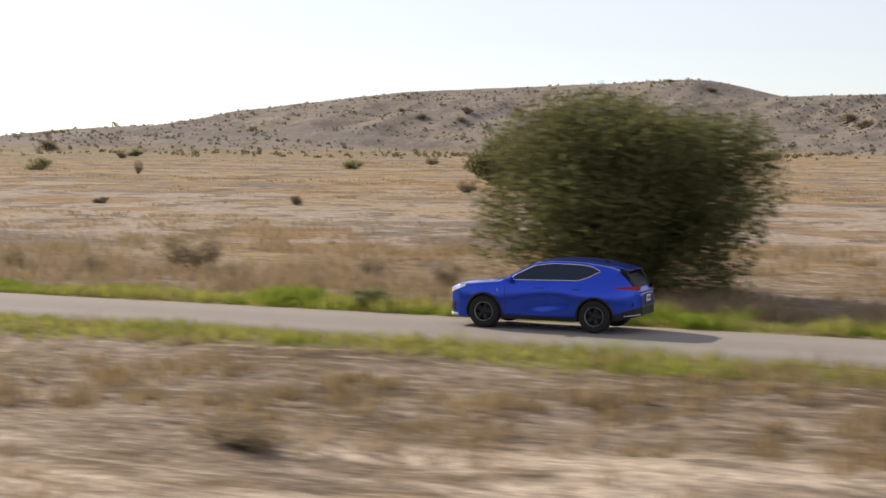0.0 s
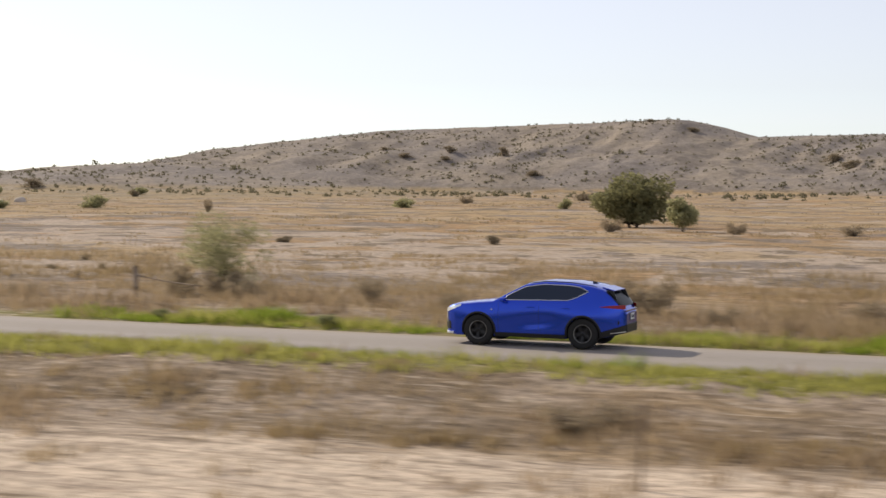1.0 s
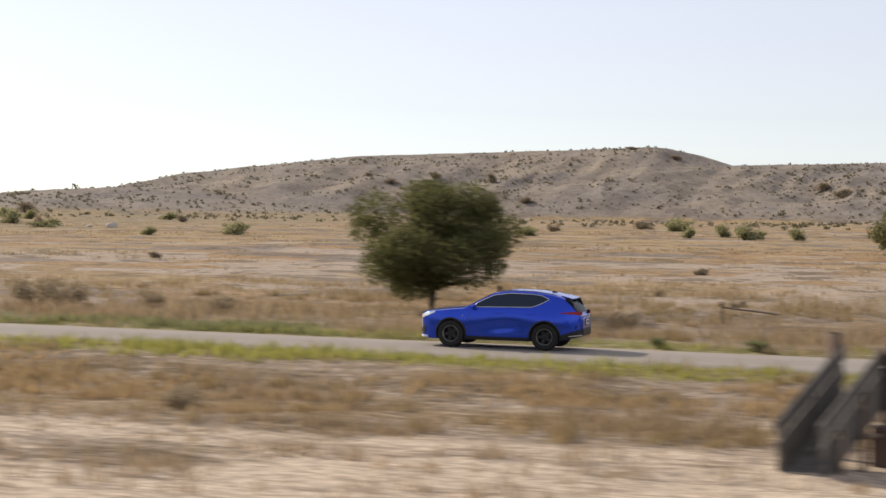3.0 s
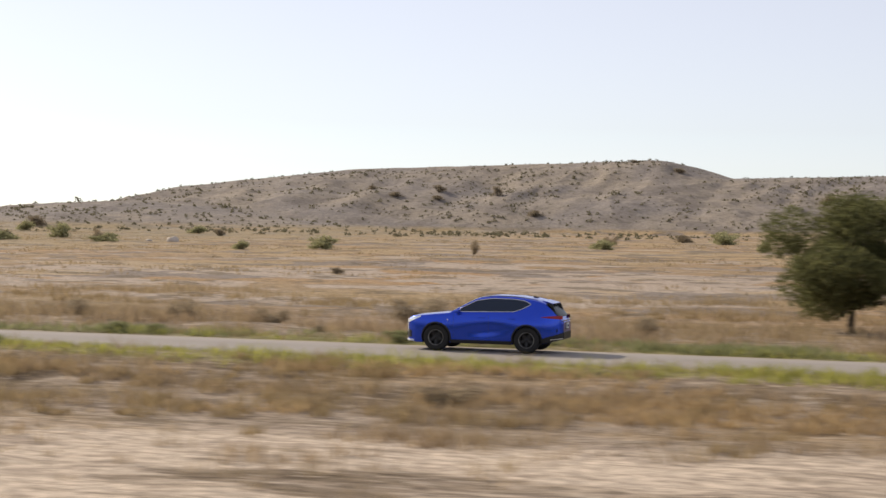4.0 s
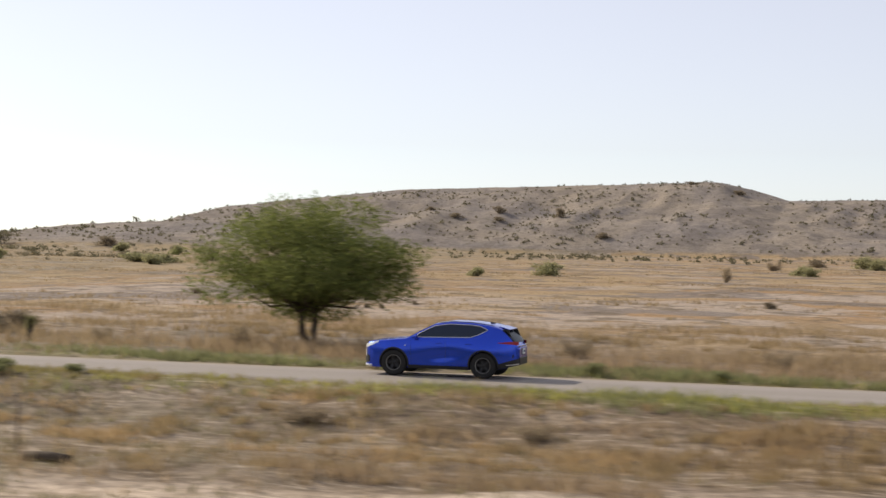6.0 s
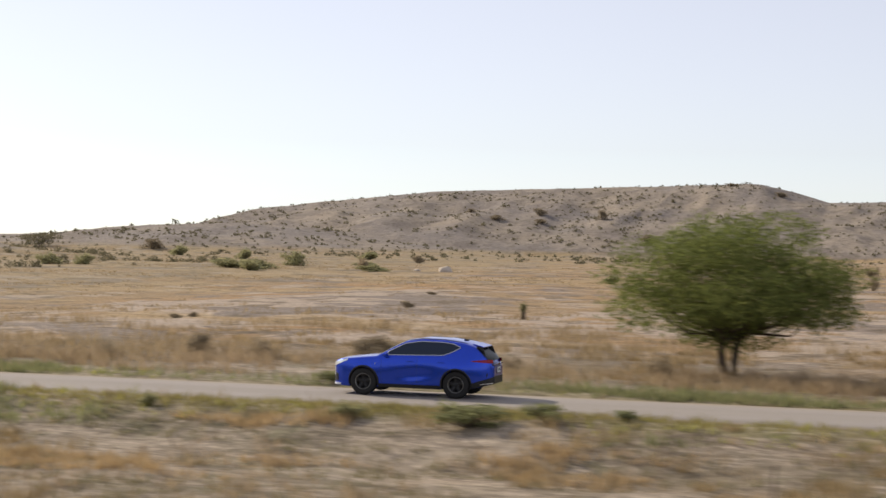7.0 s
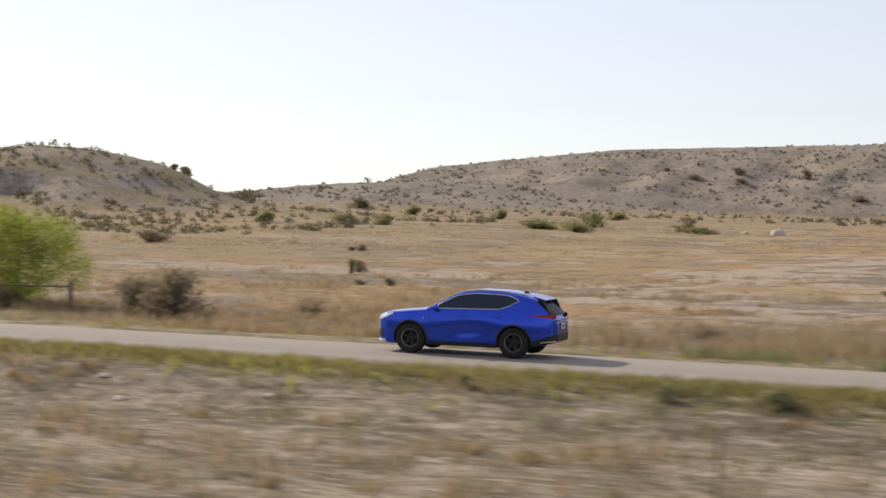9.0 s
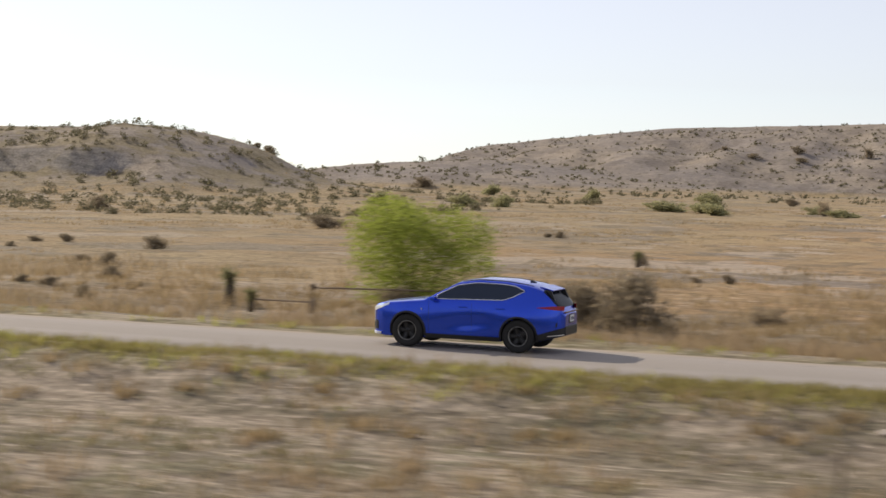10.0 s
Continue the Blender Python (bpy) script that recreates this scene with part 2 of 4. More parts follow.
M_GRASS_DRY = foliage("dry_grass_blades", (0.27, 0.20, 0.115), (0.46, 0.35, 0.205), 0.45)
M_GRASS_OLIVE = foliage("olive_grass_blades", (0.17, 0.15, 0.08), (0.31, 0.27, 0.15), 0.45)
M_TUSSOCK = foliage("tussock_blades", (0.25, 0.18, 0.095), (0.44, 0.33, 0.18), 0.4)
M_GRASS_LUSH = foliage("lush_grass_blades", (0.17, 0.23, 0.03), (0.33, 0.40, 0.06), 0.5)
M_STRAW = foliage("golden_straw_blades", (0.36, 0.25, 0.125), (0.58, 0.42, 0.23), 0.45)
M_VERGE = foliage("yellowed_grass_blades", (0.23, 0.20, 0.075), (0.40, 0.34, 0.135), 0.45)
M_GRASS_GREEN = foliage("green_grass_blades", (0.27, 0.275, 0.06), (0.46, 0.435, 0.125), 0.55)
# dark tint whose blue stands for the sky reflected in the glass
M_GLASS = plain("sky_blued_tinted_glass", (0.011, 0.020, 0.042), 0.06, 0.0, 0.35, 0.02)
M_REAR = plain("dark_privacy_glass", (0.010, 0.011, 0.014), 0.18, 0.0, 0.2, 0.02)
M_REAR.node_tree.nodes["Principled BSDF"].inputs["IOR"].default_value = 1.15
M_BLACK = plain("black_trim", (0.012, 0.012, 0.013), 0.5)
M_RUBBER = plain("tyre_rubber", (0.014, 0.0135, 0.013), 0.85)
M_RIM = plain("dark_alloy", (0.035, 0.035, 0.037), 0.35, 0.7)
M_WEED = foliage("brown_weeds", (0.26, 0.19, 0.12), (0.46, 0.345, 0.215), 0.5)
M_LIP = plain("bright_alloy", (0.20, 0.195, 0.185), 0.35, 0.9)
M_CHROME = plain("satin_chrome", (0.80, 0.80, 0.80), 0.35, 0.9)
M_LAMP = plain("lamp_glass", (0.80, 0.82, 0.84), 0.08, 0.3, 0.6)
M_RED = plain("red_lens", (0.26, 0.005, 0.012), 0.25, 0.0, 0.3)
M_DARKRED = plain("dark_red_lens", (0.07, 0.006, 0.010), 0.15, 0.0, 0.4)
M_PLATE = plain("white_plate", (0.68, 0.69, 0.70), 0.5)
M_BAR = plain("dark_print", (0.05, 0.06, 0.10), 0.6)


# ---- building helpers ----
def part(name, bm, material, parent=None, label=""):
    """Link a bmesh as one mesh object, under a thing or on its own."""
    me = bpy.data.meshes.new(name)
    bm.to_mesh(me)
    bm.free()
    me.materials.append(material)
    ob = new(name, me)
    if parent is not None:
        ob.parent = parent
    return tagged(ob, label)


def sheet(name, verts, faces, material, parent=None, label="", smooth=False):
    """A mesh object from arrays of places and corners."""
    me = bpy.data.meshes.new(name)
    verts, faces = np.asarray(verts, np.float32), np.asarray(faces, np.int32)
    k = faces.shape[1]
    me.vertices.add(len(verts))
    me.vertices.foreach_set("co", verts.ravel())
    me.loops.add(faces.size)
    me.loops.foreach_set("vertex_index", faces.ravel())
    me.polygons.add(len(faces))
    me.polygons.foreach_set("loop_start", np.arange(0, faces.size, k, dtype=np.int32))
    me.polygons.foreach_set("use_smooth", np.full(len(faces), smooth))
    me.update(calc_edges=True)
    me.materials.append(material)
    ob = new(name, me)
    if parent is not None:
        ob.parent = parent
    return tagged(ob, label)


def add_box(bm, size, m, bevel=0.0):
    made = bmesh.ops.create_cube(bm, size=1.0, matrix=m @ Matrix.Diagonal((*size, 1)))
    if bevel:
        edges = list({e for v in made["verts"] for e in v.link_edges})
        bmesh.ops.bevel(bm, geom=edges, offset=bevel, segments=2, affect="EDGES", profile=0.6)
    return bm


def add_tube(bm, points, radii, n=8):
    """A tapered tube through the points."""
    rings = []
    for i, p in enumerate(points):
        p = Vector(p)
        d = Vector(points[min(i + 1, len(points) - 1)]) - Vector(points[max(i - 1, 0)])
        q = d.to_track_quat("Z", "Y")
        rings.append([bm.verts.new(p + q @ Vector((radii[i] * math.cos(a), radii[i] * math.sin(a), 0))) for a in np.linspace(0, 2 * math.pi, n, endpoint=False)])
    for r, s in zip(rings, rings[1:]):
        for k in range(n):
            bm.faces.new((r[k], r[(k + 1) % n], s[(k + 1) % n], s[k])).smooth = True
    bm.faces.new(rings[0][::-1]), bm.faces.new(rings[-1])
    return bm


def lattice(ix, iy, seed):
    h = (ix.astype(np.int64) * 374761393 + iy.astype(np.int64) * 668265263 + seed * 1442695041) & 0x7FFFFFFF
    h = ((h ^ (h >> 13)) * 1274126177) & 0x7FFFFFFF
    return ((h ^ (h >> 16)) & 0xFFFF) / 65535.0


def value_noise(x, y, seed=0):
    x, y = np.asarray(x, float), np.asarray(y, float)
    ix, iy = np.floor(x), np.floor(y)
    u, v = x - ix, y - iy
    u, v = u * u * (3 - 2 * u), v * v * (3 - 2 * v)
    a, b = lattice(ix, iy, seed), lattice(ix + 1, iy, seed)
    c, d = lattice(ix, iy + 1, seed), lattice(ix + 1, iy + 1, seed)
    return (a * (1 - u) + b * u) * (1 - v) + (c * (1 - u) + d * u) * v


def fbm(x, y, seed=0, octaves=4):
    return sum(value_noise(x * 2.0**k, y * 2.0**k, seed + k) * 0.5**k for k in range(octaves)) / (2 - 0.5 ** (octaves - 1)) - 0.5


def smooth(lo, hi, v):
    s = np.clip((np.asarray(v, float) - lo) / (hi - lo), 0, 1)
    return s * s * (3 - 2 * s)


def rise(s, k=1.6):
    return 1 - (1 - np.clip(s, 0, 1)) ** k


def terrain(x, y):
    """Height of the ground: the flat with its road bed, the mesa, its low spur and the knoll."""
    x, y = np.asarray(x, float), np.asarray(y, float)
    base = 0.0055 * np.maximum(y - 12, 0)
    base = np.where(y > 700, 3.8, base)
    side = np.abs(y + 1.25)
    rough = 0.30 * fbm(x / 5.0, y / 3.0, 3) + 0.30 * fbm(x / 1.9, y / 1.6, 9, 3) * smooth(-0.1, 0.2, fbm(x / 9.0, y / 6.0, 13))
    # the flat lies lower than the road in the west
    base = base - 0.6 * smooth(2.8, 7.0, y) * smooth(-146, -170, x) * (1 - smooth(110, 200, y))
    z = base + rough * smooth(2.6, 5.0, side) - 0.07 * (1 - smooth(2.42, 2.7, side))
    # the road runs on a low bank above the ground beside the track
    wide = np.interp(x, [-140, -95], [4.2, 7.6])
    z = z - (0.55 + 0.25 * smooth(-60, -110, x)) * smooth(0.0, 1.0, (-4.6 - y) / wide)
    # the mesa
    crest = np.interp(x, [-700, -470, -392, -373, -350, -301, -247, -190, -172, -166, -158, -147, -132, -118, -60, 60, 300, 900],
                      [3, 4, 9.5, 18.6, 21.6, 26.6, 28.3, 30.1, 30.3, 30.9, 30.3, 28, 23.5, 23.7, 25.2, 27, 20, 8])
    foot = 492 + 55 * fbm(x / 90.0, y * 0 + 2.7, 21, 3)
    s = (y - foot) / (636 - foot)
    gully = np.abs(fbm(x / 46.0 + 0.7 * fbm(x / 60.0, y / 60.0, 5), y / 160.0, 31, 4)) * 2
    mesa = crest * rise(s, 1.55) * (1 - 0.42 * (0.45 - gully) * smooth(0.0, 0.35, s) * (1 - smooth(0.55, 1.0, s)))
    spurs = 0.5 - np.abs(fbm(x / 30.0 + 0.8 * fbm(x / 45.0, y / 45.0, 47), y / 90.0, 45, 3)) * 3
    mesa += (3.0 * fbm(x / 24.0, y / 30.0, 41, 3) + 3.3 * spurs) * smooth(0.02, 0.3, s) * (1 - smooth(0.6, 1.0, s)) + 0.5 * fbm(x / 9.0, y / 30.0, 43) * smooth(0.5, 1, s)
    mesa -= np.maximum(y - 650, 0) * 0.02
    # the low spur
    ridge = np.interp(x, [-700, -440, -412, -400, -386, -369, -330, -300, -262, -225], [0.5, 1.3, 2.4, 4.4, 7.2, 8.7, 10.0, 8, 3.5, 0])
    s = (y - 395 - 40 * fbm(x / 70.0, y * 0 + 5.1, 23, 3)) / 108.0
    spur = ridge * rise(s, 1.5) * (1 + 0.5 * fbm(x / 24.0, y / 45.0, 51) * smooth(0.05, 0.4, s) * (1 - 0.8 * smooth(0.7, 1.0, s)))
    spur -= np.maximum(y - 505, 0) * 0.05
    # the near knoll
    top = np.interp(x + 0.56 * np.maximum(y - 230, 0), [-900, -420, -348, -333, -314, -301, -295, -289, -284, -276, -262, -240], [14, 12.5, 11.7, 12.2, 12.2, 10.7, 9.5, 7.4, 4.9, 2.3, 0.8, 0])
    s = (y - 176 - 26 * fbm(x / 40.0, y * 0 + 8.3, 27, 3)) / 56.0
    ledge = smooth(-284, -304, x)  # a low scarp under the knoll's western top
    knoll = top * (rise(s, 1.5) * (1 - 0.3 * ledge) + ledge * 0.3 * smooth(0.24, 0.29, s + 0.25 * fbm(x / 14.0, y * 0, 63))) * (1 + 0.5 * fbm(x / 17.0, y / 30.0, 61) * smooth(0.05, 0.4, s) * (1 - 0.8 * smooth(0.7, 1.0, s)))
    knoll -= np.maximum(y - 262, 0) * 0.12
    # a sandy toe east of the mesa
    toe = 6.0 * np.exp(-(((x + 18) / 42.0) ** 2 + ((y - 420) / 60.0) ** 2))
    hills = np.maximum(np.maximum(mesa, spur), np.maximum(knoll, toe))
    return z + np.maximum(hills, 0)


def height(x, y):
    return float(terrain(np.array([x]), np.array([y]))[0])


def steps(*spans):
    """Grid lines: spans of (from, to, spacing)."""
    out = [np.arange(a, b, d) for a, b, d in spans]
    return np.concatenate(out + [[spans[-1][1]]])


# ---- ground and road ----
def build_ground():
    xs = steps((-3000, -900, 150), (-900, -480, 12), (-480, -215, 3), (-215, 40, 0.6), (40, 160, 4), (160, 900, 20), (900, 3000, 150))
    ys = steps((-3000, -200, 200), (-200, -40, 10), (-40, 30, 0.55), (30, 130, 1.6), (130, 270, 2.6), (270, 380, 4.5), (380, 660, 2.8), (660, 900, 15), (900, 3000, 150))
    gx, gy = np.meshgrid(xs, ys)
    verts = np.stack([gx, gy, terrain(gx, gy)], -1).reshape(-1, 3)
    n, m = len(xs), len(ys)
    i = (np.arange(m - 1)[:, None] * n + np.arange(n - 1)).ravel()
    faces = np.stack([i, i + 1, i + n + 1, i + n], -1)
    tagged(sheet("ground", verts, faces, M_GROUND, smooth=True), "dry desert plain of straw grass and pale sand rising to bare hills", "ground", kind="structure")


def build_road():
    xs = np.arange(-620, 320, 0.8)
    rows = []
    for k, (off, z) in enumerate(((-2.62, -0.16), (-2.5, -0.012), (-1.2, 0.012), (0.0, 0.02), (1.2, 0.012), (2.5, -0.012), (2.62, -0.16))):
        wave = 0.22 * fbm(xs / 1.7, xs * 0 + (1 if off < 0 else 7), 71) if abs(off) > 2 else 0 * xs
        rows.append(np.stack([xs, -1.25 + off + wave, 0 * xs + z - 0.02], -1))
    verts = np.stack(rows, 0).reshape(-1, 3)
    n = len(xs)
    i = (np.arange(6)[:, None] * n + np.arange(n - 1)).ravel()
    tagged(sheet("road", verts, np.stack([i, i + 1, i + n + 1, i + n], -1), M_ROAD, smooth=True), "narrow two-lane road of pale worn asphalt with ragged edges", "road", kind="structure")


build_ground()
build_road()


# ---- the car: its front axle stands over its own origin, its nose points to -x ----
CAR_X = np.concatenate([np.linspace(-0.985, -0.90, 7), np.linspace(-0.87, 3.50, 108), np.linspace(3.53, 3.685, 9)])


def soft_line(x, xs, zs, r=0.07):
    """A line through the knots with rounded corners."""
    return sum(np.interp(np.asarray(x, float) + d, xs, zs) * w for d, w in ((-2 * r, 0.1), (-r, 0.24), (0, 0.32), (r, 0.24), (2 * r, 0.1)))


def roof_line(x):
    return soft_line(x, [-1.2, -0.97, -0.91, -0.66, -0.1, 0.36, 0.75, 1.18, 1.65, 2.3, 2.85, 3.16, 3.24, 3.42, 3.55, 3.64, 3.685, 4.0],
                     [0.62, 0.84, 0.94, 1.02, 1.085, 1.13, 1.35, 1.57, 1.64, 1.63, 1.565, 1.485, 1.435, 1.255, 1.11, 0.985, 0.90, 0.6], 0.03)


def plan_line(x):
    return soft_line(x, [-1.1, -0.985, -0.94, -0.84, -0.63, -0.2, 0.4, 2.4, 2.95, 3.22, 3.42, 3.56, 3.64, 3.685, 3.95], [0.20, 0.44, 0.60, 0.73, 0.845, 0.905, 0.925, 0.93, 0.92, 0.88, 0.80, 0.69, 0.58, 0.47, 0.1], 0.018)


def half_width(x, z):
    p = plan_line(x)
    belt = 1.04 + 0.02 * x
    # the haunches swell over the wheels, the doors are hollowed low down
    swell = 0.02 * np.exp(-(((x - 0.0) / 0.42) ** 2 + ((z - 0.72) / 0.22) ** 2)) + 0.028 * np.exp(-(((x - 2.69) / 0.5) ** 2 + ((z - 0.82) / 0.22) ** 2))
    hollow = 0.052 * np.exp(-(((x - 1.45) / 0.6) ** 2 + ((z - 0.60 - 0.10 * (x - 1.4)) / 0.16) ** 2))
    low = p * (1 - 0.055 * ((z - 0.74) / 0.42) ** 2) + swell - hollow
    up = np.maximum(z - belt, 0)
    return np.where(z < belt, low, p * (1 - 0.055 * ((belt - 0.74) / 0.42) ** 2) + swell - 0.30 * up - 0.24 * up**2)


def floor_line(x):
    return np.interp(x, [-0.97, -0.6, 0.4, 2.3, 3.2, 3.69], [0.26, 0.22, 0.24, 0.24, 0.30, 0.42])


def build_body(car):
    rings = []
    for x in CAR_X:
        top = float(roof_line(x))
        edge = top - (0.075 if 0.5 < x < 3.3 else 0.06)
        bot = float(floor_line(x))
        zs = np.linspace(bot, edge, 19)
        ys = half_width(x, zs)
        ring = [(0.0, bot), (0.5 * float(ys[0]), bot)] + [(float(b), float(a)) for a, b in zip(zs, ys)]
        for a in np.radians([12, 26, 42, 58, 74, 90]):
            ring.append((float(ys[-1]) * math.cos(a) ** 0.72 if a < 1.57 else 0.0, edge + (top - edge) * math.sin(a) ** 0.9))
        rings.append(ring)
    bm = bmesh.new()
    rows = [[bm.verts.new((x, -y, z)) for y, z in ring] + [bm.verts.new((x, y, z)) for y, z in ring[-2:0:-1]] for x, ring in zip(CAR_X, rings)]
    n = len(rows[0])
    for r, s in zip(rows, rows[1:]):
        for k in range(n):
            quad = (r[k], r[(k + 1) % n], s[(k + 1) % n], s[k])
            c = sum((v.co for v in quad), Vector()) / 4
            if abs(c.y) > 0.42 and c.z < 0.9 and min(math.hypot(c.x, c.z - 0.38), math.hypot(c.x - 2.69, c.z - 0.38)) < 0.425:
                continue
            bm.faces.new(quad).smooth = True
    bm.faces.new(rows[0][::-1]), bm.faces.new(rows[-1])
    bmesh.ops.recalc_face_normals(bm, faces=bm.faces)
    return part("body", bm, M_PAINT, car, "deep blue painted bodywork")


def side_patch(name, car, material, side, x0, x1, low, high, off=0.008, label="", nx=26, nz=6):
    """A panel lying on the car's flank between two lines."""
    xs = np.linspace(x0, x1, nx)
    lo, hi = (np.array([f(v) for v in xs]) for f in (low, high))
    zs = lo[None] + (hi - lo)[None] * np.linspace(0, 1, nz)[:, None]
    gx = np.broadcast_to(xs, zs.shape)
    outer = np.stack([gx, side * (half_width(gx, zs) + off), zs], -1)
    inner = outer.copy()
    inner[..., 1] -= side * (off + 0.02)
    verts = np.concatenate([outer.reshape(-1, 3), inner.reshape(-1, 3)])
    i = (np.arange(nz - 1)[:, None] * nx + np.arange(nx - 1)).ravel()
    quads = np.stack([i, i + 1, i + nx + 1, i + nx], -1)
    k = nz * nx
    loop = [*range(nx), *(r * nx + nx - 1 for r in range(1, nz)), *range(nz * nx - 2, (nz - 1) * nx - 1, -1), *(r * nx for r in range(nz - 2, 0, -1))]
    rim = [(a, b, b + k, a + k) for a, b in zip(loop, loop[1:] + loop[:1])]
    faces = np.concatenate([quads, np.array(rim)])
    if side > 0:
        faces = faces[:, ::-1]
    return sheet(name, verts, faces, material, car, label, smooth=False)


def top_patch(name, car, material, x0, x1, a0, off, label=""):
    """A pane lying on the upper face of the car."""
    angles = np.radians(np.concatenate([np.linspace(a0, 90, 9), 180 - np.linspace(90, a0, 9)[1:]]))
    verts = []
    for x in np.linspace(x0, x1, 18):
        top = float(roof_line(x))
        edge = top - (0.075 if 0.5 < x < 3.3 else 0.06)
        w = float(half_width(x, edge))
        slope = float(roof_line(x + 0.02) - roof_line(x - 0.02)) / 0.04
        n = Vector((-slope, 0, 1)).normalized() * off
        for a in angles:
            c = math.cos(a)
            verts.append((x + n.x, -math.copysign(abs(c) ** 0.72, c) * w if abs(c) > 1e-6 else 0.0, edge + (top - edge) * math.sin(a) ** 0.9 + n.z))
    n = len(angles)
    i = (np.arange(17)[:, None] * n + np.arange(n - 1)).ravel()
    return sheet(name, verts, np.stack([i, i + n, i + n + 1, i + 1], -1), material, car, label, smooth=True)


def lathe(profile, n=40):
    """A body of revolution about y from (radius, y) pairs."""
    bm = bmesh.new()
    rings = [[bm.verts.new((r * math.cos(a), y, r * math.sin(a))) for a in np.linspace(0, 2 * math.pi, n, endpoint=False)] for r, y in profile]
    for r, s in zip(rings, rings[1:]):
        for k in range(n):
            bm.faces.new((r[k], r[(k + 1) % n], s[(k + 1) % n], s[k])).smooth = True
    return bm


def build_wheel(car, x, side):
    """One wheel, turning about its own axle."""
    wheel = part("wheel", lathe([(0.02, side * 0.085), (0.055, side * 0.085), (0.06, side * 0.06), (0.06, -side * 0.05), (0.02, -side * 0.05)], 20), M_RIM, car, "dark alloy wheel on a black tyre")
    part("tyre", lathe([(0.225, -0.10), (0.25, -0.118), (0.32, -0.122), (0.362, -0.108), (0.378, -0.085), (0.381, -0.05), (0.372, -0.047), (0.372, -0.041), (0.382, -0.038), (0.382, 0.038), (0.372, 0.041), (0.372, 0.047), (0.381, 0.05), (0.378, 0.085), (0.362, 0.108), (0.32, 0.122), (0.25, 0.118), (0.225, 0.10)], 48), M_RUBBER, wheel, "black rubber tyre")
    part("rim", lathe([(0.225, side * 0.108), (0.232, side * 0.116), (0.215, side * 0.118), (0.205, side * 0.09), (0.195, -side * 0.02), (0.225, -side * 0.10)], 40), M_LIP, wheel, "bright machined rim lip")
    for k in range(5):
        bm = bmesh.new()
        for d in (-0.13, 0.13):
            a = 2 * math.pi * k / 5 + d
            m = Matrix.Rotation(-a, 4, "Y") @ Matrix.Translation((0.13, side * 0.075, 0)) @ Matrix.Rotation(0.12 * side, 4, "Z")
            add_box(bm, (0.165, 0.03, 0.034), m, 0.006)
        part("spoke", bm, M_RIM, wheel)
    # brake disc widened and blackened to stand for the shade behind the spokes
    part("brake_shade_disc", lathe([(0.05, -side * 0.02), (0.198, -side * 0.03), (0.198, side * 0.0), (0.165, side * 0.005), (0.165, side * 0.022), (0.05, side * 0.022)], 32), M_BLACK, wheel)
    wheel.location = (x, side * 0.80, 0.381)
    return wheel


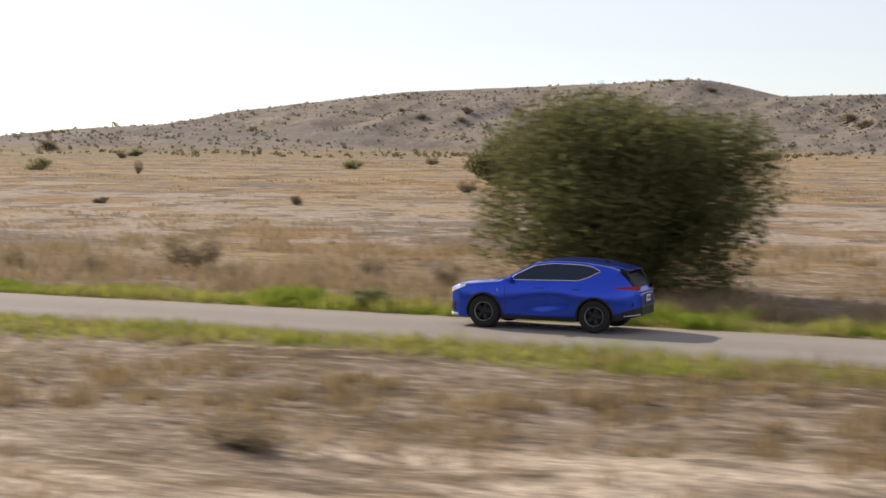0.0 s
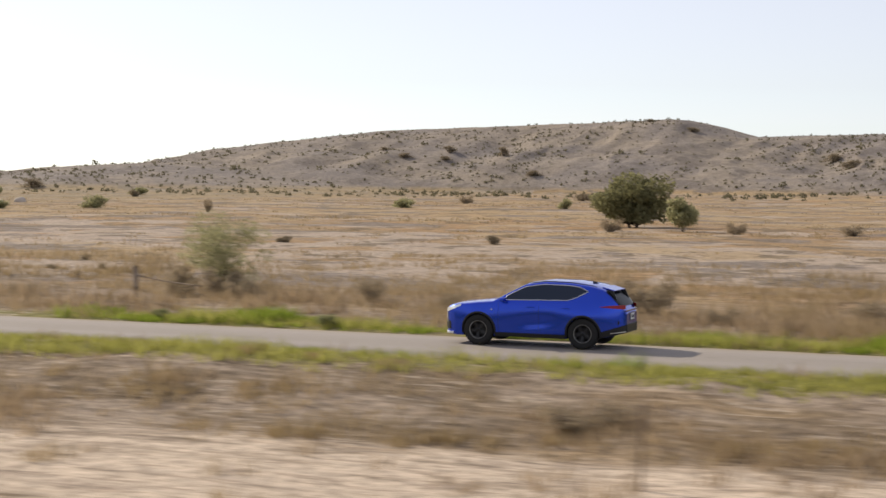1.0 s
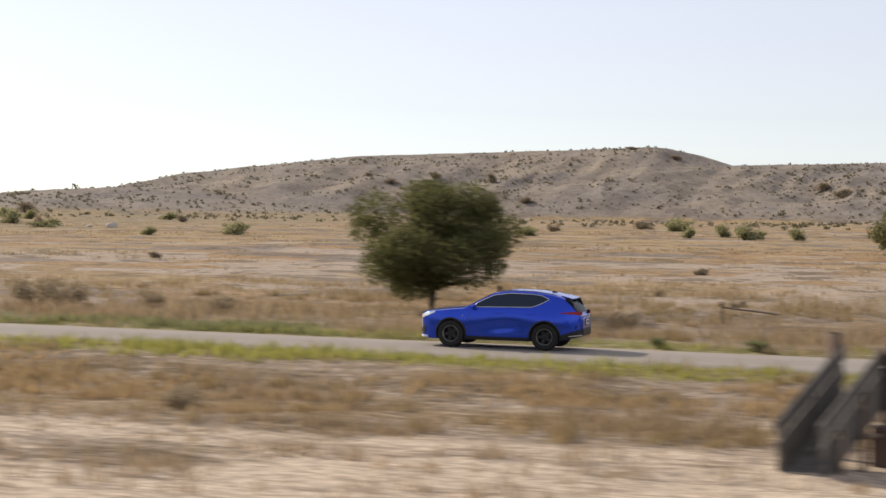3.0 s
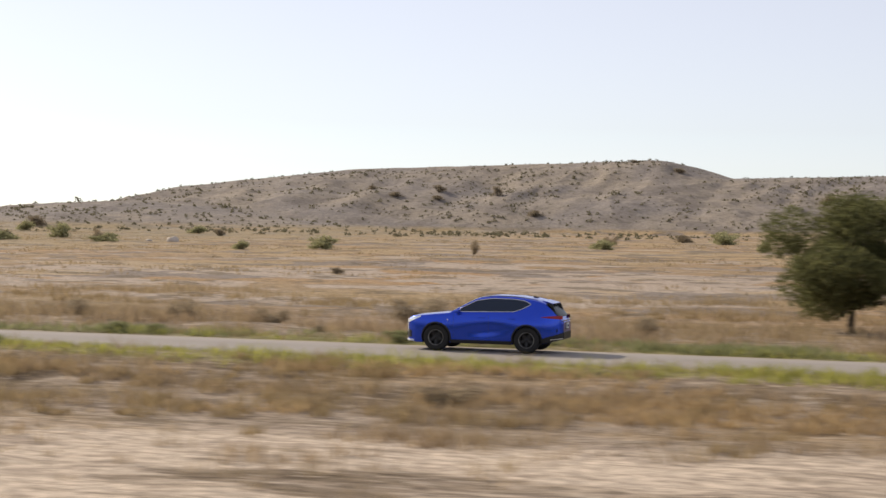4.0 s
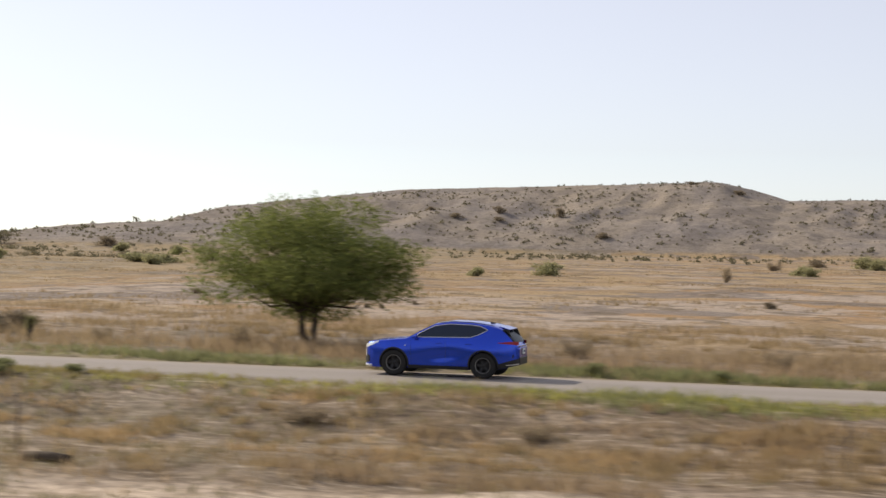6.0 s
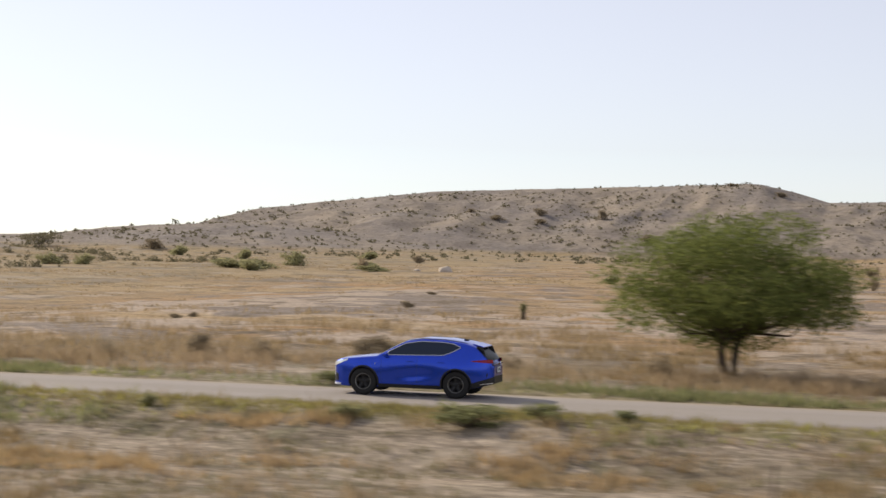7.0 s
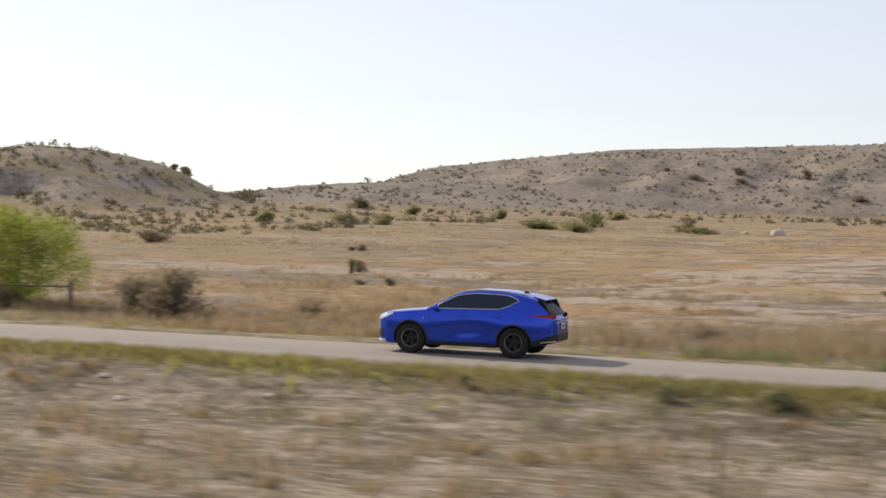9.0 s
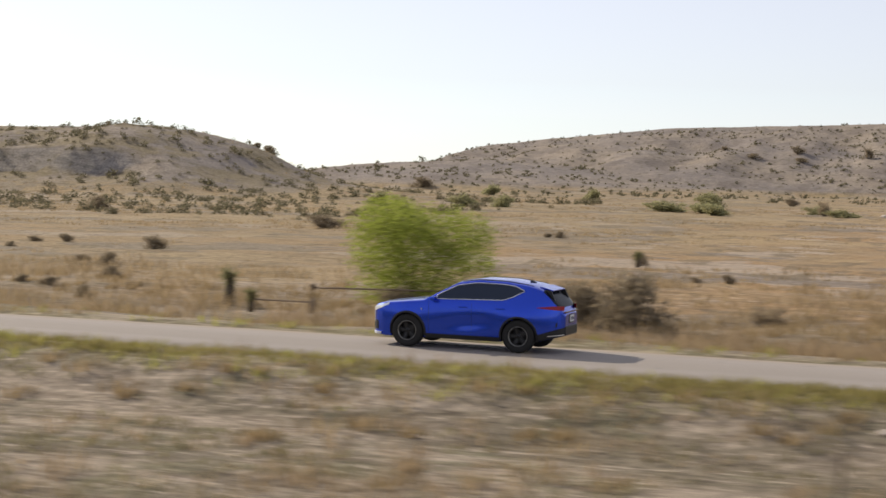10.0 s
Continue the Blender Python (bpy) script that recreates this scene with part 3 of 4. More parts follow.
def build_car():
    car = tagged(new("car"), "deep blue compact SUV with dark wheels driving along the road", "car")
    build_body(car)
    wheels = []
    glass_top = lambda x: float(roof_line(x)) - 0.092
    glass_low = lambda x: float(np.interp(x, [0.60, 2.30, 2.52, 2.80], [1.145, 1.185, 1.26, 1.41]))
    for side in (-1, 1):
        for name, a, b in (("front_window", 0.72, 1.53), ("rear_window", 1.60, 2.30), ("quarter_window", 2.36, 2.78)):
            top = lambda x: max(glass_low(x) + 0.004, min(glass_top(x), 1.41 + (2.80 - x) * 0.42))
            side_patch(name, car, M_GLASS, side, a, b, glass_low, top, 0.006, "dark tinted side glass")
        for a, b in ((1.525, 1.605), (2.295, 2.365)):
            side_patch("window_pillar", car, M_GLASS, side, a, b, glass_low, top, 0.0075, "dark window pillar", nx=3)
        line = [(x, glass_low(x)) for x in np.linspace(0.68, 2.79, 30)] + [(x, max(glass_low(x), min(glass_top(x), 1.41 + (2.80 - x) * 0.42))) for x in np.linspace(2.77, 0.72, 30)]
        bm = bmesh.new()
        add_tube(bm, [(x, side * (float(half_width(x, z)) + 0.008), z) for x, z in line] + [(line[0][0], side * (float(half_width(*line[0])) + 0.008), line[0][1])], [0.0085] * 61, 6)
        part("window_trim", bm, M_CHROME, car, "bright window surround")
        # flank seams and fittings
        for name, a, b in (("front_door_seam", 0.52, 0.526), ("rear_door_seam", 1.562, 1.568)):
            side_patch(name, car, M_BLACK, side, a, b, lambda x: 0.38, lambda x: 1.08, 0.002, nx=2, nz=20)
        for x in (1.36, 2.26):
            bm = bmesh.new()
            add_box(bm, (0.20, 0.028, 0.03), pose(x, side * (float(half_width(x, 0.99)) + 0.016), 0.99), 0.008)
            part("door_handle", bm, M_PAINT, car)
        side_patch("sill", car, M_BLACK, side, 0.44, 2.24, lambda x: 0.235, lambda x: 0.335, 0.014, "black sill cladding")
        side_patch("headlight", car, M_LAMP, side, -0.965, -0.48, lambda x: 0.755 + 0.42 * (x + 0.965), lambda x: 0.875 + 0.27 * (x + 0.965), 0.010, "clear slim headlamp")
        side_patch("intake", car, M_BLACK, side, -0.98, -0.78, lambda x: 0.36, lambda x: 0.62 - 0.4 * (x + 0.96), 0.006, "black corner intake")
        side_patch("daytime_lamp", car, M_LAMP, side, -0.975, -0.90, lambda x: 0.52, lambda x: 0.75, 0.014, "thin bright lamp strip", nx=6)
        side_patch("splitter", car, M_PLATE, side, -1.0, -0.70, lambda x: 0.255, lambda x: 0.30, 0.045, "pale lower front blade")
        side_patch("tail_light", car, M_RED, side, 3.10, 3.655, lambda x: 1.05 - 0.10 * (x - 3.10), lambda x: 1.056 + 0.11 * min(x - 3.10, 0.34), 0.010, "red wraparound tail lamp")
        side_patch("rear_bumper_cladding", car, M_BLACK, side, 3.14, 3.68, lambda x: float(floor_line(x)) + 0.005, lambda x: 0.44 + 0.32 * (x - 3.14), 0.012, "black lower bumper")
        side_patch("bumper_blade", car, M_CHROME, side, 3.36, 3.67, lambda x: 0.40 + 0.10 * (x - 3.3), lambda x: 0.415 + 0.11 * (x - 3.3), 0.02, "grey bumper blade", nz=3)
        side_patch("rear_vent", car, M_BLACK, side, 3.52, 3.55, lambda x: 0.58 + 1.4 * (x - 3.5), lambda x: 0.68 + 1.0 * (x - 3.5), 0.004, nx=4)
        bm = bmesh.new()
        add_box(bm, (0.13, 0.17, 0.10), pose(0.66, side * 0.98, 1.155, 0, 0, side * 10), 0.04)
        add_box(bm, (0.06, 0.12, 0.035), pose(0.72, side * 0.90, 1.10), 0.01)
        part("mirror", bm, M_PAINT, car, "blue door mirror")
        bm = bmesh.new()
        add_tube(bm, [(x, side * 0.585, float(roof_line(x)) - 0.02) for x in np.linspace(1.25, 2.95, 14)], [0.010] * 14, 6)
        part("roof_rail", bm, M_BLACK, car, "slim black roof rail")
        for x in (0.0, 2.69):
            bm = bmesh.new()
            arc = np.radians(np.linspace(-14, 194, 40))
            rows = []
            for a in arc:
                q = []
                for r, off in ((0.405, -0.05), (0.405, 0.012), (0.452, 0.016), (0.456, -0.02)):
                    px, pz = x + r * math.cos(a), 0.385 + r * math.sin(a)
                    q.append(bm.verts.new((px, side * (float(half_width(min(max(px, -0.9), 3.7), pz)) + off), max(pz, 0.26))))
                rows.append(q)
            for r, s in zip(rows, rows[1:]):
                for k in range(3):
                    bm.faces.new((r[k], r[k + 1], s[k + 1], s[k]) if side < 0 else (r[k], s[k], s[k + 1], r[k + 1])).smooth = True
            part("wheel_arch", bm, M_BLACK, car, "black wheel arch moulding")
            bm = bmesh.new()
            rows = [[bm.verts.new((x + 0.43 * math.cos(a), side * y, 0.385 + 0.43 * math.sin(a))) for y in (0.45, 0.9)] for a in arc]
            hub = bm.verts.new((x, side * 0.45, 0.385))
            for r, s in zip(rows, rows[1:]):
                bm.faces.new((r[0], s[0], s[1], r[1]))
                bm.faces.new((r[0], s[0], hub))
            part("wheel_liner", bm, M_BLACK, car)
            wheels.append(build_wheel(car, x, side))
    top_patch("windscreen", car, M_GLASS, 0.44, 1.17, 24, 0.006, "dark windscreen")
    top_patch("rear_screen", car, M_REAR, 3.21, 3.585, 20, 0.008, "dark rear screen")
    bm = bmesh.new()
    add_box(bm, (0.32, 1.0, 0.026), pose(3.22, 0, 1.466, 0, 15, 0), 0.012)
    part("spoiler", bm, M_PAINT, car, "blue roof spoiler")
    for y in (-0.57, 0.57):
        bm = bmesh.new()
        rows = [[bm.verts.new((x, y + d, z)) for x, z in ((3.12, 1.45), (3.36, 1.425), (3.46, 1.21), (3.34, 1.25))] for d in (-0.02, 0.02)]
        bm.faces.new(rows[0]), bm.faces.new(rows[1][::-1])
        for k in range(4):
            bm.faces.new((rows[0][k], rows[1][k], rows[1][(k + 1) % 4], rows[0][(k + 1) % 4]))
        bmesh.ops.recalc_face_normals(bm, faces=bm.faces)
        part("spoiler_fin", bm, M_BLACK, car, "gloss black fin beside the rear screen")
    bm = bmesh.new()
    for x, s in ((2.72, 0.55), (2.76, 0.42), (2.80, 0.25)):
        add_box(bm, (0.07, 0.035 * s + 0.01, 0.075 * s), pose(x, 0, float(roof_line(x)) + 0.03 * s, 0, 12, 0), 0.004)
    part("aerial_fin", bm, M_BLACK, car, "black shark-fin aerial")
    bm = bmesh.new()
    add_box(bm, (0.02, 0.30, 0.15), pose(3.698, 0, 0.80), 0.004)
    # black plate surround, added as shade over the pale tail face
    panel = bmesh.new()
    add_box(panel, (0.02, 0.42, 0.19), pose(3.682, 0, 0.79), 0.008)
    part("tail_shade_panel", panel, M_BLACK, car, "black plate surround added as shade on the tail")
    plate = part("number_plate", bm, M_PLATE, car, "white number plate")
    bm = bmesh.new()
    for y in (-0.08, 0.0, 0.08):
        add_box(bm, (0.004, 0.055, 0.07), pose(3.7105, y, 0.80))
    part("print", bm, M_BAR, plate)
    bm = bmesh.new()
    add_box(bm, (0.03, 1.08, 0.03), pose(3.676, 0, 0.955), 0.008)
    part("light_bar", bm, M_DARKRED, car, "dark red rear light bar")
    bm = bmesh.new()
    add_box(bm, (0.06, 1.0, 0.22), pose(3.668, 0, 0.53), 0.025)
    part("rear_diffuser", bm, M_BLACK, car, "black rear bumper insert")
    bm = bmesh.new()
    add_box(bm, (0.02, 0.92, 0.34), pose(-0.985, 0, 0.55), 0.01)
    part("grille", bm, M_BLACK, car, "black grille")
    bm = bmesh.new()
    add_box(bm, (0.02, 0.06, 0.035), pose(0.36, -0.945, 0.90), 0.004)
    part("badge", bm, M_CHROME, car)
    return car, wheels


car, wheels = build_car()


# ---- plants ----
def leaf_quads(rng, centres, size, long=1.6, upright=0.0):
    """Small pointed leaves, each its own quad, round the given places."""
    n = len(centres)
    d = rng.normal(size=(n, 3))
    d[:, 2] += upright * 2
    d /= np.linalg.norm(d, axis=1, keepdims=True)
    e = np.cross(d, rng.normal(size=(n, 3)))
    e /= np.linalg.norm(e, axis=1, keepdims=True) + 1e-9
    s = size * rng.uniform(0.6, 1.35, (n, 1))
    a, b = d * s * long, e * s * 0.55
    verts = np.stack([centres - a, centres + b - a * 0.1, centres + a, centres - b - a * 0.1], 1).reshape(-1, 3)
    return verts, np.arange(4 * n).reshape(-1, 4)


def crown_places(rng, blobs, n, fill=0.45):
    """Places for leaves: in the outer shells of uneven clumps."""
    weight = np.array([b[3] * b[4] * b[5] for b in blobs]) ** 0.7
    pick = rng.choice(len(blobs), n, p=weight / weight.sum())
    b = np.array(blobs)[pick]
    d = rng.normal(size=(n, 3))
    d /= np.linalg.norm(d, axis=1, keepdims=True)
    r = 1 - rng.uniform(0, 1, (n, 1)) ** 1.3 * fill
    r *= 1 + 0.16 * np.sin(d[:, :1] * 9 + b[:, :1] * 5) * np.cos(d[:, 2:] * 7)
    return b[:, :3] + d * b[:, 3:] * r + rng.normal(size=(n, 3)) * 0.05 * b[:, 3:4]


def build_tree(x, y, tall, wide, seed, leaves, material, label, low=0.28, depth=None, trunk=0.16, stems=2, size=0.085, lean=0.0, name="tree", clumps=30, puff=(0.09, 0.25)):
    """A tree: tapered trunk, limbs reaching into clumps of leaves."""
    rng = np.random.default_rng(seed)
    tree = tagged(new(name), label, name)
    tree.location = (x, y, height(x, y) - 0.03)
    depth = depth or wide * 0.9
    blobs = []
    while len(blobs) < clumps:
        u = rng.uniform(-1, 1, 3)
        if u @ u > 1 or u @ u < 0.12:
            continue
        r = rng.uniform(*puff)
        cx, cy = u[0] * wide * 0.40 + lean * u[2], u[1] * depth * 0.40
        cz = tall * (low + (1 - low) * (0.5 + 0.42 * u[2]))
        blobs.append((cx, cy, cz, r * wide, r * depth, r * tall * (1 - low) * 0.95))
    blobs.append((0, 0, tall * (low + (1 - low) * 0.52), wide * 0.2, depth * 0.2, tall * (1 - low) * 0.22))
    bm = bmesh.new()
    limbs = bmesh.new()
    for k in range(stems):
        a = 6.28 * k / stems + rng.uniform(0, 1)
        sx, sy = (math.cos(a) * trunk * 0.8, math.sin(a) * trunk * 0.8) if stems > 1 else (0, 0)
        top = Vector((sx * 3 + rng.normal() * 0.1, sy * 3, tall * (low + 0.18)))
        mid = Vector((sx * 1.6 + rng.normal() * 0.06, sy * 1.4 + rng.normal() * 0.05, tall * low * 0.6))
        add_tube(bm, [(sx, sy, 0), mid, top], [trunk, trunk * 0.75, trunk * 0.5], 9)
        for b in blobs[k::stems]:
            end = Vector(b[:3])
            bend = (top * 0.45 + end * 0.55) + Vector((0, 0, -0.12 * tall * (1 - low))) + Vector(rng.normal(size=3) * 0.12)
            add_tube(limbs, [mid.lerp(top, rng.uniform(0.5, 1.0)), bend, end], [trunk * 0.35, trunk * 0.2, trunk * 0.06], 6)
    part("trunk", bm, M_BARK, tree, "dark rough trunk")
    part("limb", limbs, M_BARK, tree, "dark branching limbs")
    places = crown_places(rng, blobs, leaves)
    places = places[places[:, 2] > 0.12]
    v, f = leaf_quads(rng, places, size)
    sheet("crown", v, f, material, tree)
    return tree


def build_bush(seed, wide, tall, leaves, material, label, size=0.05, name="bush", upright=0.5, stems=14):
    """A shrub about its own origin: many thin stems and a ragged crown."""
    rng = np.random.default_rng(seed)
    bush = tagged(new(name), label, name)
    blobs = []
    for _ in range(16):
        a, r = rng.uniform(0, 6.28), rng.uniform(0, 0.36) ** 0.8
        q = rng.uniform(0.13, 0.26)
        blobs.append((math.cos(a) * r * wide, math.sin(a) * r * wide, tall * rng.uniform(0.12, 0.74), q * wide, q * wide, q * tall * 1.15))
    bm = bmesh.new()
    for k in range(stems):
        b = blobs[k % len(blobs)]
        end = Vector(b[:3]) + Vector(rng.normal(size=3) * 0.08 * wide)
        add_tube(bm, [(end.x * 0.12, end.y * 0.12, -0.06), end * 0.55 + Vector((0, 0, -0.05)), end], [0.018 * wide, 0.012 * wide, 0.004 * wide], 5)
    part("stem", bm, M_TWIG, bush)
    places = crown_places(rng, blobs, leaves, 0.8)
    places[:, 2] = np.abs(places[:, 2]) * 0.97
    v, f = leaf_quads(rng, places, size, 2.0, upright)
    sheet("foliage", v, f, material, bush)
    return bush


def tufts(rng, px, py, tall, spread, blades, width):
    """Grass: bent tapering blades fanning out of each place."""
    n = len(px)
    pz = terrain(px, py)
    k = np.repeat(np.arange(n), blades)
    a = rng.uniform(0, 6.28, len(k))
    r = rng.uniform(0, 1, len(k)) ** 0.7 * spread[k] * 0.5
    h = tall[k] * rng.uniform(0.55, 1.15, len(k))
    bx, by = px[k] + np.cos(a) * r, py[k] + np.sin(a) * r
    lean = h * rng.uniform(0.15, 0.75, len(k))
    tx, ty = bx + np.cos(a) * lean, by + np.sin(a) * lean
    w = width * rng.uniform(0.7, 1.4, len(k))
    c, s = -np.sin(a + 0.6) * w, np.cos(a + 0.6) * w
    z0 = pz[k] - 0.03
    mx, my, mz = bx * 0.55 + tx * 0.45, by * 0.55 + ty * 0.45, z0 + h * 0.68
    verts = np.stack([np.stack([bx - c, by - s, z0], -1), np.stack([bx + c, by + s, z0], -1), np.stack([mx + c * 0.7, my + s * 0.7, mz], -1), np.stack([mx - c * 0.7, my - s * 0.7, mz], -1), np.stack([tx, ty, z0 + h], -1)], 1).reshape(-1, 3)
    i = np.arange(len(k)) * 5
    faces = np.concatenate([np.stack([i, i + 1, i + 2], -1), np.stack([i, i + 2, i + 3], -1), np.stack([i + 3, i + 2, i + 4], -1)])
    return verts, faces


def scatter(rng, n, x0, x1, y0, y1, keep):
    x, y = rng.uniform(x0, x1, n), rng.uniform(y0, y1, n)
    ok = rng.uniform(0, 1, n) < keep(x, y)
    return x[ok], y[ok]


def patchy(x, y, seed, sx, sy, lo=-0.06, hi=0.12):
    return smooth(lo, hi, fbm(x / sx, y / sy, seed))


def build_grass():
    rng = np.random.default_rng(5)
    off_road = lambda x, y: (np.abs(y + 1.25) > 2.75).astype(float)
    track = lambda x, y: 1 - (0.85 - 0.7 * patchy(x, y, 111, 7, 1.8, 0.10, 0.18)) * smooth(-0.3, 0.6, -11.6 + 0.055 * x - y) * (x > -110)
    # dry grass in the foreground and beyond the road
    x, y = scatter(rng, 90000, -215, 30, -30, 34, lambda x, y: off_road(x, y) * track(x, y) * (0.05 + 0.95 * patchy(x, y, 81, 5, 2.2)) * np.where(y > 0, 0.65, 0.6 - 0.3 * (x < -105)))
    tall = 0.16 + 0.30 * rng.uniform(0, 1, len(x)) ** 1.6 + 0.22 * patchy(x, y, 83, 12, 5) * (np.abs(y + 1.25) > 5)
    tall *= np.where(y < -5, 0.6, 1.0)
    v, f = tufts(rng, x, y, tall, 0.25 + tall, 9, 0.011)
    tagged(sheet("dry_grass", v, f, M_GRASS_DRY), "tufts of dry straw-coloured grass along the roadside", "grass", kind="stuff")
    # a band of tall brown weeds beyond the road, and islands of it in front
    x, y = scatter(rng, 15000, -215, 30, 3.2, 13, lambda x, y: (0.06 + 0.94 * patchy(x, y, 85, 6, 2.5, -0.02, 0.14)) * (1 - smooth(8, 13, y)))
    x2, y2 = scatter(rng, 26000, -190, 20, -23, -8, lambda x, y: track(x, y) * patchy(x, y, 87, 4, 1.6, 0.0, 0.14) * np.where(x < -105, 0.25, 1.0))
    x, y = np.append(x, x2), np.append(y, y2)
    tall = 0.28 + 0.42 * rng.uniform(0, 1, len(x)) ** 1.4
    tall *= np.where(y < -5, 0.65, 1.0)
    v, f = tufts(rng, x, y, tall, 0.3 + tall * 0.7, 11, 0.012)
    tagged(sheet("tall_weeds", v, f, M_WEED), "tall dead brown weeds growing in thickets beside the road", "weeds", kind="stuff")
    # short grey-green tufts in front of the road's western stretch
    x, y = scatter(rng, 15000, -190, -85, -22, -4.6, lambda x, y: (0.06 + 0.94 * patchy(x, y, 89, 2.5, 1.4)) * smooth(-90, -112, x))
    tall = 0.08 + 0.16 * rng.uniform(0, 1, len(x)) ** 1.5
    v, f = tufts(rng, x, y, tall, 0.25 + tall, 9, 0.011)
    tagged(sheet("short_grass", v, f, M_GRASS_OLIVE), "short grey-green tufts on trodden earth", "grass", kind="stuff")
    # grey-green weeds on both verges of the middle stretch
    x, y = scatter(rng, 9000, -152, -84, -7.2, -4.1, lambda x, y: patchy(x, y, 131, 3.5, 1.2, 0.07, 0.17) * 0.28)
    x2, y2 = scatter(rng, 9000, -150, -56, 1.5, 4.0, lambda x, y: (0.08 + 0.7 * patchy(x, y, 133, 6, 3, -0.03, 0.13)) * (1 - smooth(2.6, 4.0, y)))
    x, y = np.append(x, x2), np.append(y, y2)
    tall = 0.14 + 0.24 * rng.uniform(0, 1, len(x)) ** 1.5
    v, f = tufts(rng, x, y, tall, 0.25 + tall, 10, 0.013)
    tagged(sheet("verge_weeds", v, f, M_LEAF_FRESH), "soft grey-green weeds along the road edges", "weeds", kind="stuff")
    # golden drifts of straw
    x, y = scatter(rng, 16000, -130, -48, -13.0, -5.8, lambda x, y: track(x, y) * 0.75 * patchy(x, y, 137, 4.0, 1.6, 0.08, 0.17))
    tall = 0.14 + 0.20 * rng.uniform(0, 1, len(x)) ** 1.5
    v, f = tufts(rng, x, y, tall, 0.25 + tall, 10, 0.012)
    tagged(sheet("straw_grass", v, f, M_STRAW), "golden drifts of dead straw grass", "grass", kind="stuff")
    # the yellowed verge of the western stretch
    x, y = scatter(rng, 15000, -215, -104, -6.0, -3.95, lambda x, y: (0.3 + 0.7 * patchy(x, y, 135, 5, 2, -0.06, 0.1)) * (1 - smooth(-4.9, -6.0, y)) * smooth(-104, -118, x))
    tall = 0.10 + 0.16 * rng.uniform(0, 1, len(x)) ** 1.5
    v, f = tufts(rng, x, y, tall, 0.2 + tall, 9, 0.011)
    tagged(sheet("verge_grass", v, f, M_VERGE), "short yellowed grass along the road edge", "grass", kind="stuff")
    # dense round tussocks, singly and in drifts
    x, y = scatter(rng, 4200, -195, 25, -17.5, -5.4, lambda x, y: track(x, y) * (0.04 + 0.75 * patchy(x, y, 121, 6, 2.2, 0.02, 0.16)) * np.where(x < -112, 0.45, 1.0))
    x2, y2 = scatter(rng, 3600, -215, 25, 3.4, 26, lambda x, y: 0.05 + 0.6 * patchy(x, y, 123, 9, 5, 0.0, 0.16))
    x, y = np.append(x, x2), np.append(y, y2)
    wide = 0.5 + 1.7 * rng.uniform(0, 1, len(x)) ** 2.2
    v, f = tufts(rng, x, y, 0.15 + 0.14 * wide, wide, 52, 0.014)
    tagged(sheet("tussock_grass", v, f, M_TUSSOCK), "dense rounded tussocks of dead straw grass", "grass", kind="stuff")
    # green verge
    x, y = scatter(rng, 80000, -215, 30, -8.2, 4.6, lambda x, y: smooth(2.7, 2.85, np.abs(y + 1.25)) * (1 - smooth(3.3, 4.8, np.abs(y + 1.25) - 0.9 * (y < -1.25) + 2.2 * fbm(x / 5, y / 2, 91))) * (0.10 + 0.60 * patchy(x, y, 93, 9, 30) + 0.45 * (y < -1.25) + 0.7 * (y > 0) * (x > -36)) * (np.where(y < -1.25, 0.14, 0.12) + 0.60 * smooth(-118, -92, x)))
    tall = 0.13 + 0.26 * rng.uniform(0, 1, len(x)) * (0.4 + 0.6 * patchy(x, y, 95, 3, 2)) + 0.16 * patchy(x, y, 99, 2.5, 4) * (y > 0) * (x > -36)
    v, f = tufts(rng, x, y, tall, 0.2 + tall, 8, 0.012)
    tagged(sheet("green_grass", v, f, M_GRASS_GREEN), "bright green grass growing along the road edges", "grass", kind="stuff")
    # lush mounds where the far verge holds water
    x, y = scatter(rng, 5200, -40, 25, 1.45, 3.3, lambda x, y: 0.12 + 0.88 * patchy(x, y, 125, 2.6, 1.5, -0.04, 0.10))
    x2, y2 = scatter(rng, 2600, -30, 25, -6.0, -4.05, lambda x, y: 0.9 * patchy(x, y, 127, 3.0, 1.2, 0.02, 0.12))
    x, y = np.append(x, x2), np.append(y, y2)
    tall = 0.16 + 0.30 * patchy(x, y, 129, 1.6, 3.0, -0.05, 0.2) * rng.uniform(0.6, 1.0, len(x))
    v, f = tufts(rng, x, y, tall, 0.25 + tall, 12, 0.012)
    tagged(sheet("lush_grass", v, f, M_GRASS_LUSH), "lush bright green grass mounds along the verge", "grass", kind="stuff")
    # dry weeds on the far plain
    x, y = scatter(rng, 36000, -330, 60, 30, 300, lambda x, y: (0.03 + 0.97 * patchy(x, y, 97, 50, 20, 0.0, 0.16)) * np.clip(90 / y, 0.12, 1))
    tall = 0.12 + 0.22 * rng.uniform(0, 1, len(x)) ** 1.5
    v, f = tufts(rng, x, y, tall, 0.7 + tall * 3, 12, 0.03)
    tagged(sheet("plain_grass", v, f, M_GRASS_DRY), "dry grass clumps scattered over the plain", "grass", kind="stuff")


